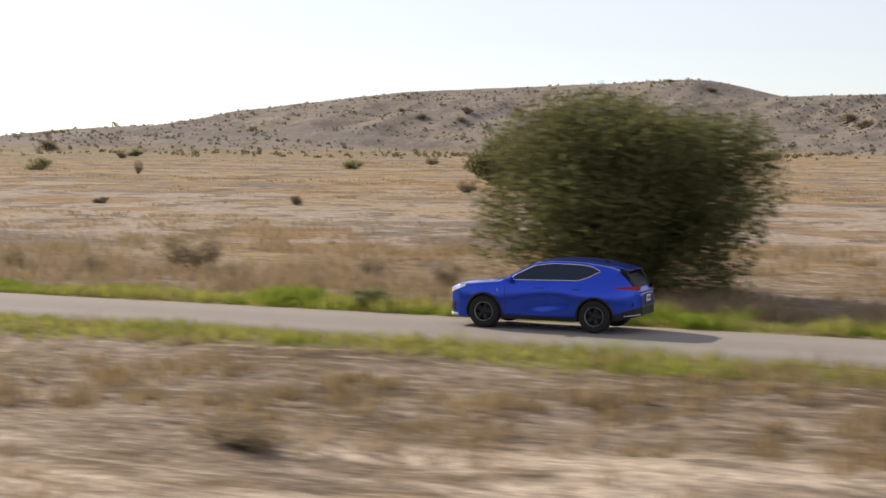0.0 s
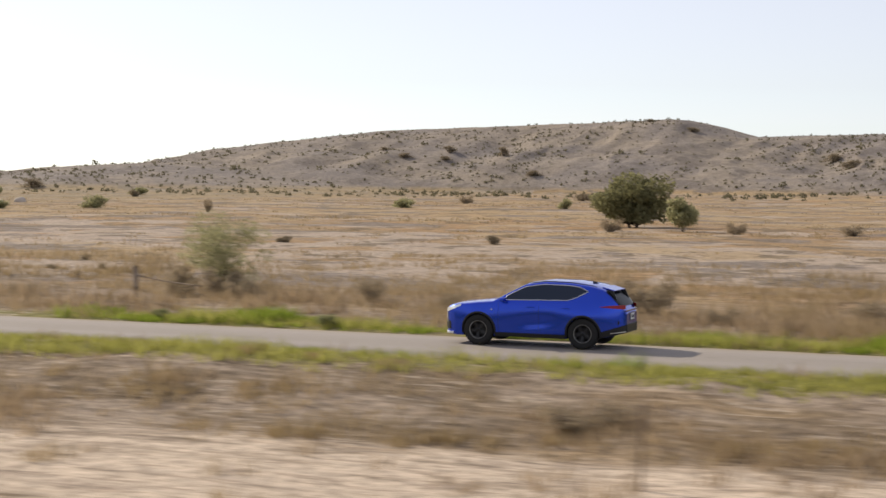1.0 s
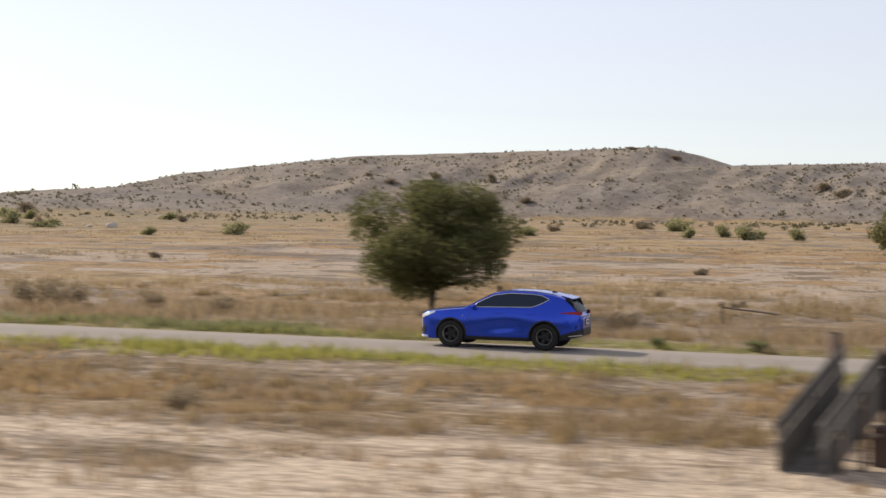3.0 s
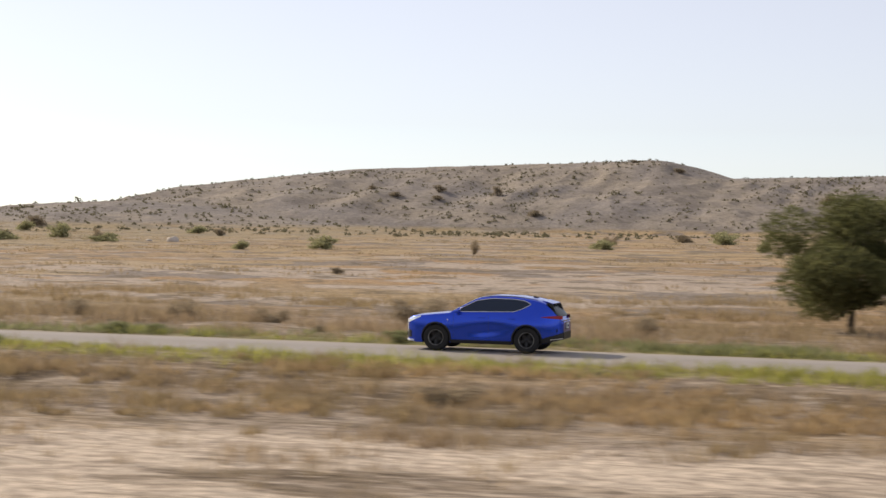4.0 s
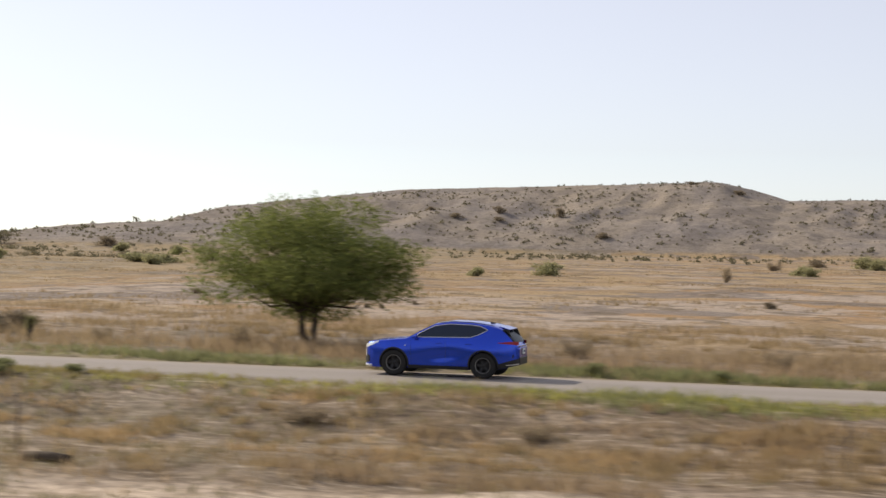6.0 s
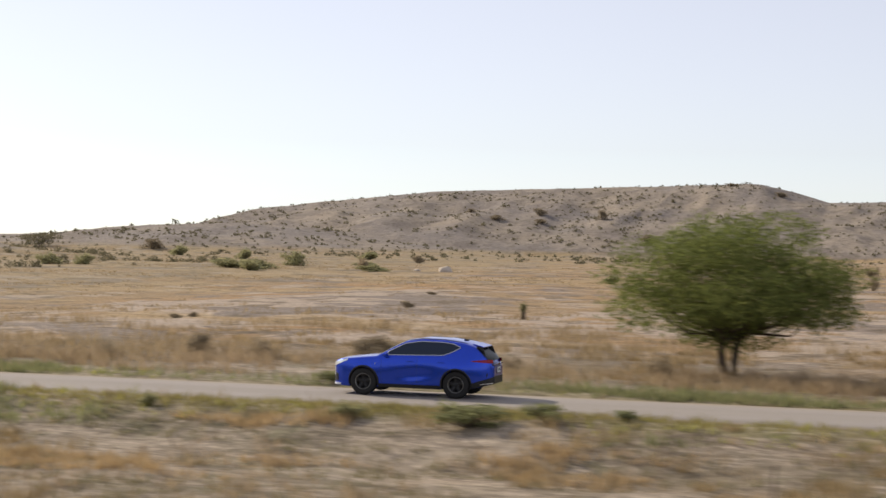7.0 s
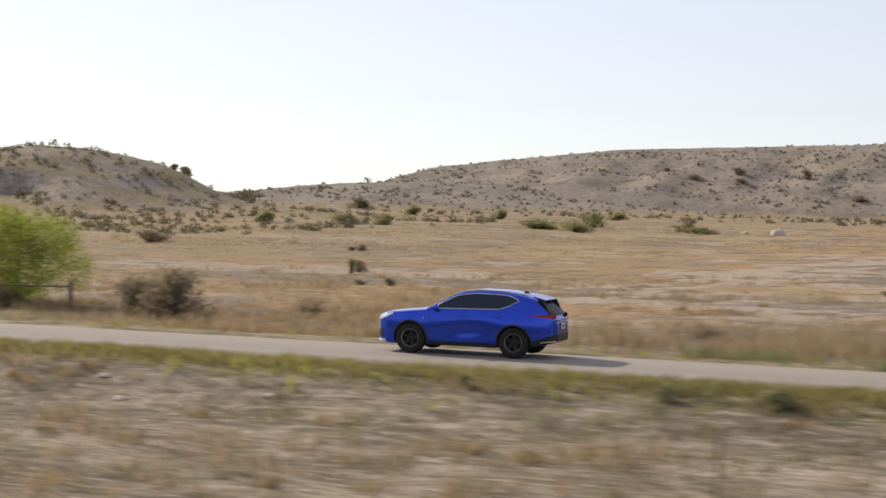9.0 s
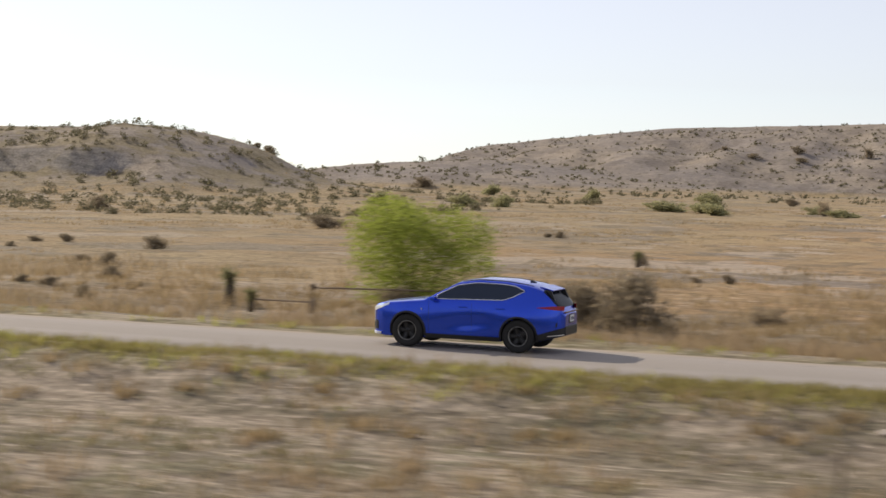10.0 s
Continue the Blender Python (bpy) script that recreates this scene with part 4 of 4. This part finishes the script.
def build_scrub():
    """Low dark bushes dotted over the hills and at their feet."""
    rng = np.random.default_rng(8)
    x, y = scatter(rng, 60000, -470, 140, 150, 655, lambda x, y: smooth(1.2, 4.0, terrain(x, y) - 0.0055 * (y - 12)) * (0.2 + 0.8 * patchy(x, y, 101, 35, 25)) * np.where(y < 300, 0.5, 0.42) * np.where((y > 612) | ((y < 300) & (y > 226)), 0.3, 1.0))
    wide = 0.65 + 1.2 * rng.uniform(0, 1, len(x)) ** 2.2
    wide = np.where((rng.uniform(0, 1, len(x)) < 0.02) & (y < 600), wide * 2.0, wide)
    fx, fy = scatter(rng, 5200, -420, 120, 170, 520, lambda x, y: (0.05 + 0.95 * patchy(x, y, 103, 30, 12)) * smooth(0.0, 1.0, (y - np.where(x < -250, 120, 280)) / 120) * (terrain(x, y) < 4.5))
    gx, gy = scatter(rng, 1300, -345, -222, 105, 225, lambda x, y: 0.15 + 0.85 * patchy(x, y, 107, 16, 8))
    fx, fy = np.append(fx, gx), np.append(fy, gy)
    x, y, wide = np.append(x, fx), np.append(y, fy), np.append(wide, 0.7 + 1.5 * rng.uniform(0, 1, len(fx)) ** 2)
    z = terrain(x, y)
    close = y < 300
    for near_ones, leaves, leaf in ((True, 64, 0.10), (False, 24, 0.18)):
        i = np.flatnonzero(close == near_ones)
        k = np.repeat(i, leaves)
        d = rng.normal(size=(len(k), 3))
        d /= np.linalg.norm(d, axis=1, keepdims=True)
        d *= rng.uniform(0.35, 1.0, (len(k), 1))
        d[:, 2] = np.abs(d[:, 2]) * 1.5 - 0.5
        c = np.stack([x[k], y[k], z[k]], -1) + d * wide[k, None] * np.array([0.55, 0.55, 0.40]) + np.stack([0 * k, 0 * k, 0.20 * wide[k]], -1)
        v, f = leaf_quads(rng, c, 1.0, 1.0)
        q = v.reshape(-1, 4, 3)
        v = (c[:, None] + (q - c[:, None]) * (leaf * wide[k])[:, None, None]).reshape(-1, 3)
        tagged(sheet("hill_scrub", v, f, M_SCRUB), "low dark desert bushes dotted over the bare hills", "scrub", kind="stuff")


TREES = [
    # x, y, height, width, seed, leaves, material, label, options
    (-7.9, 8.6, 5.75, 8.5, 11, 62000, M_LEAF_DARK, "broad dense dark-olive tree with foliage down to the ground", dict(low=-0.10, stems=3, trunk=0.2, clumps=60, size=0.068)),
    (-63.9, 13.4, 5.0, 6.7, 12, 34000, M_LEAF_DARK, "round dark-olive tree with a short dark trunk", dict(low=0.10, stems=1, trunk=0.17, clumps=46, size=0.058, puff=(0.08, 0.19))),
    (-114.7, 11.6, 5.5, 9.7, 13, 33000, M_LEAF_MESQUITE, "spreading feathery green mesquite tree with a dark trunk", dict(low=0.15, stems=2, trunk=0.17, clumps=56, size=0.055, puff=(0.07, 0.18))),
    (-178.5, 15.0, 4.0, 6.3, 14, 20000, M_LEAF_BRIGHT, "bright fresh-green small tree behind a low fence", dict(low=0.0, stems=3, trunk=0.06, clumps=26, size=0.042)),
    (-48.5, 104.0, 5.2, 7.2, 15, 6500, M_LEAF_OLIVE, "dark round tree standing alone on the plain", dict(low=-0.05, stems=2, trunk=0.2, size=0.16)),
    (-41.9, 95.0, 3.0, 3.4, 17, 2200, M_LEAF_SAGE, "small yellow-green shrub tree on the plain", dict(low=0.05, stems=3, trunk=0.06, size=0.12, clumps=16)),
    (-362.0, 400.0, 4.6, 13.0, 18, 1500, M_SCRUB, "grey thin-leaved tree in a far gap between hills", dict(low=0.1, stems=2, trunk=0.2, size=0.2, clumps=16)),
    (-40.4, 12.6, 3.1, 4.0, 16, 6200, M_LEAF_SAGE, "thin pale green roadside sapling with feathery leaves", dict(low=0.12, stems=3, trunk=0.04, size=0.038, clumps=18)),
]
for x, y, tall, wide, seed, leaves, material, label, more in TREES:
    build_tree(x, y, tall, wide, seed, leaves, material, label, **more)


def build_bushes():
    rng = random.Random(4)
    green = build_bush(21, 1, 1, 1300, M_LEAF_SAGE, "low grey-green desert bush", 0.035)
    fresh = build_bush(22, 1, 1, 1500, M_LEAF_FRESH, "low leafy green bush", 0.035)
    dry = build_bush(23, 1, 1, 1500, M_LEAF_DRY, "pale dry grey-brown brush", 0.024, upright=1.0, stems=26)
    dark = build_bush(24, 1, 1, 1500, M_LEAF_DRYDARK, "dark brown dry bush", 0.028, upright=0.8, stems=26)
    spots = {
        # along the far verge and the near verge: x, y, width, height
        "fresh": [(-13.1, 2.1, 1.0, 0.6), (-31.2, 1.9, 0.7, 0.42), (-36.5, 1.9, 0.5, 0.38), (-50.6, 1.9, 0.7, 0.4), (-53.4, 1.9, 0.55, 0.36), (-77.2, 2.0, 0.9, 0.42), (-76.0, 2.0, 0.7, 0.4),
                  (-86.9, 2.0, 0.85, 0.4), (-85.6, 2.1, 0.7, 0.36), (-102.1, 2.0, 0.7, 0.48), (-98.3, 2.0, 0.75, 0.38), (-87.4, -4.6, 0.65, 0.34), (-154.3, 2.0, 0.7, 0.45), (-125.6, 2.2, 1.3, 0.45),
                  (-117.5, -5.8, 1.0, 0.55), (-115.7, -4.8, 0.65, 0.3), (-119.3, -6.2, 1.9, 0.6), (-108.2, 2.2, 2.2, 0.4)],
        "green": [(-133.8, -5.7, 1.2, 0.55), (-128.2, -5.4, 0.6, 0.45), (-122.6, -5.9, 1.2, 0.48), (-148.8, -5.8, 0.5, 0.45), (-146.5, -5.7, 0.9, 0.5), (-144.1, -5.6, 0.8, 0.45), (-153.2, -5.7, 0.35, 0.38),
                  (-104.8, 185.8, 4.0, 1.7), (-138.9, 132.8, 2.6, 1.3), (-133.1, 145.6, 4.9, 2.0), (-103.6, 182.1, 3.2, 1.6), (-72.0, 196.0, 2.6, 1.8), (-66.0, 190.0, 3.4, 2.2),
                  (-185.4, 187.0, 4.6, 1.4), (-196.2, 166.8, 4.8, 1.9), (-227.4, 176.8, 4.2, 2.0), (-237.2, 263.8, 4.4, 2.6), (-271.9, 307.0, 5.2, 2.9), (-205.6, 181.0, 8.0, 1.8),
                  (-233.0, 176.0, 5.0, 2.0), (-222.0, 300.0, 6.0, 2.2), (-95.0, 260.0, 5.0, 2.4), (-244.0, 172.0, 3.8, 2.3), (-82.0, 194.5, 2.6, 2.0), (-78.8, 207.0, 3.4, 2.4), (-72.3, 182.4, 5.0, 2.6), (-97.1, 277.7, 7.0, 3.0), (-199.4, 177.7, 6.5, 1.7), (-203.0, 202.7, 5.0, 2.8), (-181.5, 177.8, 5.5, 1.2)],
        "dry": [(-24.6, 12.0, 2.3, 1.4), (-41.6, 11.9, 1.7, 1.4), (-39.6, 11.2, 1.6, 1.2), (-40.8, 10.4, 1.2, 0.8), (-38.4, 10.2, 1.4, 0.8), (-27.0, 9.0, 1.3, 0.7), (-21.5, 8.4, 1.2, 0.6), (-79.5, 11.0, 2.3, 1.2), (-88.0, 9.0, 1.6, 0.8),
                (-84.0, 8.5, 1.5, 0.7), (-110.9, 136.4, 1.7, 2.0), (-111.9, 231.9, 3.0, 1.9), (-126.0, 6.9, 1.4, 0.7), (-121.5, 8.0, 1.1, 0.7), (-117.0, 10.0, 1.2, 0.9), (-167.1, 17.0, 1.39, 0.93), (-131.5, 11.0, 1.5, 0.9),
                (-7.9, -13.6, 1.7, 0.55), (-20.3, -10.3, 2.1, 0.6), (-107.3, -8.6, 1.4, 0.55), (-101.5, -9.4, 1.3, 0.5), (-72.2, -9.8, 1.9, 0.5), (-61.5, -12.3, 1.6, 0.5), (-141.2, -7.9, 1.3, 0.35),
                (-14.0, 9.5, 1.3, 0.8), (-17.8, 11.5, 1.6, 0.7), (-30.5, 9.6, 1.2, 0.7), (-34.0, 11.0, 1.5, 0.9), (-46.5, 9.0, 1.2, 0.6), (-56.0, 10.5, 1.3, 0.6), (-70.5, 9.4, 1.5, 0.8), (-74.5, 11.5, 1.3, 0.9), (-77.6, 10.2, 2.4, 1.25), (-92.5, 9.8, 1.4, 0.8), (-97.0, 8.4, 1.2, 0.7), (-104.0, 9.2, 1.4, 0.8), (-137.0, 9.0, 1.3, 0.7), (-143.0, 10.0, 1.5, 0.8), (-150.5, 9.0, 1.2, 0.6), (-47.4, 92.0, 2.2, 1.4), (-36.5, 91.0, 2.0, 1.2), (-27.4, 92.0, 2.9, 1.0), (-184.0, 181.0, 2.0, 2.4), (-174.9, 18.1, 1.39, 1.16)],
        "dark": [(-170.4, 12.6, 2.79, 2.22), (-172.2, 13.5, 2.13, 1.79), (-178.5, 13.3, 1.97, 1.16), (-127.4, 10.6, 1.5, 0.95), (-127.7, 12.8, 1.6, 0.95), (-134.6, 12.2, 1.3, 0.95), (-215.2, 89.1, 3.25, 1.39), (-199.4, 29.5, 1.16, 0.87), (-196.0, 24.2, 1.04, 0.64),
                 (-46.6, 60.0, 1.2, 0.7), (-60.2, 57.0, 1.0, 0.55), (-101.0, 62.0, 1.1, 0.6), (-140.2, 58.0, 1.0, 0.6), (-178.9, 50.6, 1.27, 0.93), (-193.7, 86.8, 1.16, 0.70), (-206.9, 46.5, 1.62, 1.04), (-199.0, 261.0, 3.0, 1.8), (-107.5, 300.0, 4.2, 1.8), (-256.3, 119.2, 3.01, 1.85), (-296.0, 243.0, 3.2, 2.4), (-300.5, 246.0, 2.4, 1.8), (-330.0, 240.0, 1.8, 1.6), (-106.7, 290.4, 4.5, 2.0), (-323.5, 398.9, 8.0, 3.6), (-236.5, 552.0, 5.5, 3.4), (-250.0, 538.5, 7.0, 2.4), (-233.2, 538.8, 6.0, 2.0), (-89.0, 557.2, 9.0, 4.0), (-80.6, 540.2, 7.0, 3.6), (-210.9, 542.0, 4.5, 4.4), (-189.4, 513.4, 6.5, 2.6), (-262.0, 545.0, 4.0, 1.8), (-170.0, 610.0, 6.0, 1.6), (-150.0, 598.0, 6.5, 2.2),
                 (-190.6, 13.6, 0.80, 0.57), (-217.2, 49.6, 1.05, 0.50), (-216.0, 51.3, 1.07, 0.64), (-196.1, 17.8, 0.58, 0.41), (-194.8, 17.7, 0.88, 0.41), (-202.9, 32.6, 1.11, 0.41), (-214.6, 43.4, 0.82, 0.46), (-173.2, 36.8, 0.61, 0.41), (-147.3, 37.3, 0.82, 0.35), (-145.9, 84.0, 1.03, 0.35), (-171.8, 37.4, 0.67, 0.56), (-146.6, 38.1, 0.6, 0.35), (-122.3, 44.5, 0.5, 0.35), (-121.8, 49.7, 0.52, 0.35), (-123.2, 44.5, 0.5, 0.35), (-81.1, 5.3, 0.59, 0.35), (-53.8, 25.4, 0.53, 0.37), (-53.7, 21.3, 0.6, 0.35), (-60.0, 56.5, 0.93, 0.35), (-194.9, 87.3, 1.02, 0.46), (-58.4, 31.0, 0.5, 0.38), (-60.3, 56.3, 0.5, 0.43)],
    }
    kinds = {"fresh": fresh, "green": green, "dry": dry, "dark": dark}
    for key, rows in spots.items():
        first = True
        for x, y, wide, tall in rows:
            if first:
                kinds[key].matrix_basis = Matrix.Translation((x, y, height(x, y) - 0.02)) @ Matrix.Diagonal((wide, wide, tall, 1))
                first = False
            else:
                b = copy_thing(kinds[key], Matrix())
                b.matrix_basis = Matrix.Translation((x, y, height(x, y) - 0.02)) @ Matrix.Rotation(rng.uniform(0, 6.28), 4, "Z") @ Matrix.Diagonal((wide * 0.95, wide * 0.95, tall, 1))


def build_yucca(x, y, tall, seed):
    """A yucca: a stout shaggy stem under a ball of stiff spikes."""
    rng = np.random.default_rng(seed)
    yucca = tagged(new("yucca"), "stubby yucca with a shaggy stem and stiff spikes", "yucca", "yuccas on the plain")
    yucca.location = (x, y, height(x, y) - 0.03)
    bm = bmesh.new()
    add_tube(bm, [(0, 0, 0), (0.03, 0, tall * 0.35), (0, 0.02, tall * 0.7)], [0.13 * tall, 0.12 * tall, 0.08 * tall], 9)
    part("stem", bm, M_BARK, yucca, "shaggy dark stem")
    n = 420
    up = rng.uniform(0.2, 0.78, n)
    d = rng.normal(size=(n, 3)) * np.array([1, 1, 0.6])
    d[:, 2] += 2.4 * (up - 0.55)  # old leaves hang, young ones stand
    d /= np.linalg.norm(d, axis=1, keepdims=True)
    root = np.stack([0 * up, 0 * up, tall * up], -1)
    tip = root + d * tall * (0.16 + 0.22 * smooth(0.4, 0.7, up))[:, None] * rng.uniform(0.7, 1.1, (n, 1))
    e = np.cross(d, rng.normal(size=(n, 3)))
    e = e / np.linalg.norm(e, axis=1, keepdims=True) * 0.022
    sheet("spike_head", np.stack([root - e, root + e, tip], 1).reshape(-1, 3), np.arange(3 * n).reshape(-1, 3), M_LEAF_OLIVE, yucca)


build_bushes()
for k, (x, y, tall) in enumerate([(-185.2, 14.3, 1.45), (-183.4, 12.4, 0.85), (-129.7, 46.2, 1.05), (-124.3, 7.6, 1.1), (-178.6, 48.5, 1.0)]):
    build_yucca(x, y, tall, 40 + k)
build_scrub()
build_grass()


# ---- fences, chute, stones ----
def build_post(x, y, tall, thick, label, group, lean=0.0):
    bm = bmesh.new()
    rng = random.Random(int(x * 10))
    add_tube(bm, [(0, 0, -0.15), (lean * 0.3, 0.01, tall * 0.4), (lean, rng.uniform(-0.03, 0.03), tall - 0.03), (lean, 0, tall)], [thick, thick * 0.95, thick * 0.92, thick * 0.75], 10)
    post = part("fence_post", bm, M_POST)
    post.location = (x, y, height(x, y))
    return tagged(post, label, "fence post", group)


def build_wire(points, radius, label, material, sag=0.04):
    path = []
    for a, b in zip(points, points[1:]):
        a, b = Vector(a), Vector(b)
        path += [a.lerp(b, k / 8) - Vector((0, 0, sag * 4 * (k / 8) * (1 - k / 8))) for k in range(8)]
    path.append(Vector(points[-1]))
    bm = bmesh.new()
    add_tube(bm, path, [radius] * len(path), 6)
    tagged(part("fence_wire", bm, material), label, "wire", "fence wires")


near = [(-18.0, -15.5), (-44.2, -14.0), (-84.6, -14.9), (-94.4, -13.7), (-111.5, -15.1), (-146.2, -14.6), (-161.4, -14.7)]
for k, (x, y) in enumerate(near):
    build_post(x, y, 1.68 if k == 1 else 1.28, 0.12 if k == 1 else 0.032, "weathered wooden fence post beside the sandy track", "near fence posts", 0.03)
far = [(-40.3, 6.6, 1.1), (-53.1, 13.0, 0.72), (-61.2, 13.0, 1.1), (-181.1, 12.3, 0.98), (-175.4, 13.7, 1.0)]
for x, y, tall in far:
    build_post(x, y, tall, 0.10, "old grey-brown fence post in the dry grass", "far fence posts")
build_wire([(-40.3, 6.6, height(-40.3, 6.6) + 0.82), (-37.5, 6.0, height(-37.5, 6.0) + 0.74)], 0.02, "slack rusty fence wire", M_WIRE)
build_wire([(-53.1, 13.0, 0.62), (-51.1, 13.0, 0.42)], 0.035, "old rail leaning from a fence post", M_WIRE, 0.0)
build_wire([(-181.1, 12.3, height(-181.1, 12.3) + 0.86), (-175.4, 13.7, height(-175.4, 13.7) + 0.88)], 0.03, "rusty rail between old fence posts", M_WIRE, 0.0)
build_wire([(-183.2, 12.3, height(-183.2, 12.3) + 0.42), (-181.1, 12.3, height(-181.1, 12.3) + 0.38)], 0.03, "rusty rail between old fence posts", M_WIRE, 0.0)
build_wire([(-46.8, -14.35, 0.62), (-44.2, -14.0, 0.56)], 0.03, "rusty pipe rail between chute and post", M_WIRE, 0.0)


def build_chute():
    """A plank loading chute whose ramp slopes down from two tall posts."""
    chute = tagged(new("loading_chute"), "old grey plank livestock loading chute with tall dark posts", "loading chute")
    chute.matrix_basis = pose(-47.0, -14.3, height(-47.0, -14.3), 0, 0, 70) @ Matrix.Diagonal((1.2, 1.2, 1.2, 1))
    for y in (-0.45, 0.45):
        for x, tall, thick in ((0.0, 1.9, 0.125), (-0.95, 1.15, 0.05), (-1.75, 0.7, 0.05)):
            bm = bmesh.new()
            add_tube(bm, [(x, y, -0.15), (x + 0.01, y, tall * 0.5), (x, y, tall - 0.03), (x, y, tall)], [thick, thick * 0.95, thick * 0.92, thick * 0.7], 10)
            part("post", bm, M_PIPE if x == 0 else M_POST, chute, "dark upright post")
        inner = y - math.copysign(0.13, y)
        for k, (high, low) in enumerate(((1.62, 0.66), (1.31, 0.36), (1.00, 0.08))):
            bm = bmesh.new()
            top, foot = Vector((0.05, inner, high)), Vector((-2.15 + 0.06 * k, inner, low))
            d = top - foot
            add_box(bm, (d.length, 0.04, 0.25 if k < 2 else 0.30), Matrix.Translation((top + foot) / 2) @ Matrix.Rotation(-math.atan2(d.z, d.x), 4, "Y"), 0.008)
            part("plank", bm, M_PLANK, chute)
    d = Vector((2.0, 0, 0.92))
    for k in range(4):
        bm = bmesh.new()
        add_box(bm, (d.length, 0.135, 0.045), Matrix.Translation((-0.95, -0.21 + 0.14 * k, 0.50)) @ Matrix.Rotation(-math.atan2(d.z, d.x), 4, "Y"), 0.006)
        part("ramp_board", bm, M_PLANK, chute, "grey plank ramp floor")
    bm = bmesh.new()
    add_box(bm, (0.40, 0.30, 0.62), pose(-0.09, -0.42, 0.27, 0, 0, -70), 0.03)
    part("footing", bm, M_PIPE, chute, "rust-brown block at the foot of the posts")
    bm = bmesh.new()
    add_tube(bm, [(-0.95, -0.42, 0.5), (0.0, -0.42, 0.46)], [0.035, 0.035], 8)
    part("rail", bm, M_WIRE, chute, "rusty pipe rail")


build_chute()


def build_stone(x, y, wide, tall, seed, label):
    rng = random.Random(seed)
    bm = bmesh.new()
    bmesh.ops.create_icosphere(bm, subdivisions=3, radius=0.5)
    for v in bm.verts:
        n = noise.noise(v.co * 2.3 + Vector((seed, 0, 0)))
        v.co *= 1 + 0.35 * n
        v.co.x, v.co.y, v.co.z = v.co.x * wide, v.co.y * wide * 0.8, max(v.co.z, -0.2) * tall * 1.3
    stone = part("stone", bm, M_STONE)
    stone.location = (x, y, height(x, y) + 0.1 * tall)
    tagged(stone, label, "stone", "pale stones")


build_stone(-171.8, 182.5, 2.2, 1.2, 3, "pale boulder lying on the plain")
build_stone(-176.5, 183.5, 1.0, 0.5, 4, "small pale stone beside the boulder")
for k, (x, y) in enumerate([(-90.4, -13.6), (-157.1, -7.1), (-160.3, -7.9), (-161.4, -6.7), (-141.0, -7.6)]):
    build_stone(x, y, 0.3, 0.10, 10 + k, "flat pale stone in the dry grass")
bm = bmesh.new()
add_tube(bm, [(-0.5, 0, 0.07), (0.1, 0.02, 0.08), (0.5, -0.03, 0.06)], [0.09, 0.08, 0.06], 9)
log = part("log", bm, M_BARK)
log.location = (-12.15, -14.75, height(-12.15, -14.75))
tagged(log, "short dark log lying on the sand", "log")


bm = bmesh.new()
add_tube(bm, [(-0.55, 0, 0.09), (0.1, 0.03, 0.10), (0.6, -0.02, 0.08)], [0.10, 0.11, 0.08], 9)
log = part("log", bm, M_BARK)
log.location = (-110.5, -15.7, height(-110.5, -15.7))
tagged(log, "dark fallen log in the dry grass", "log")
bm = bmesh.new()
add_box(bm, (0.62, 0.28, 0.04), pose(0, 0, 0.05, 4, -5, 28), 0.008)
board = part("board", bm, M_STONE)
board.location = (-113.7, -17.0, height(-113.7, -17.0))
tagged(board, "pale bleached board lying on the ground", "board")


def motions():
    walk(car, [(t, pose(x, y, 0.0)) for t, x, y in CAR])
    ts = [t for t, *_ in CAR]
    xs = [x for _, x, _ in CAR]
    for wheel in wheels:
        at = wheel.location.copy()
        rows = []
        for k in range(301):
            t = k / 30
            turn = (float(np.interp(t, ts, xs)) - xs[0]) / 0.381
            rows.append((t, Matrix.Translation(at) @ Matrix.Rotation(turn, 4, "Y")))
        walk(wheel, rows)


motions()
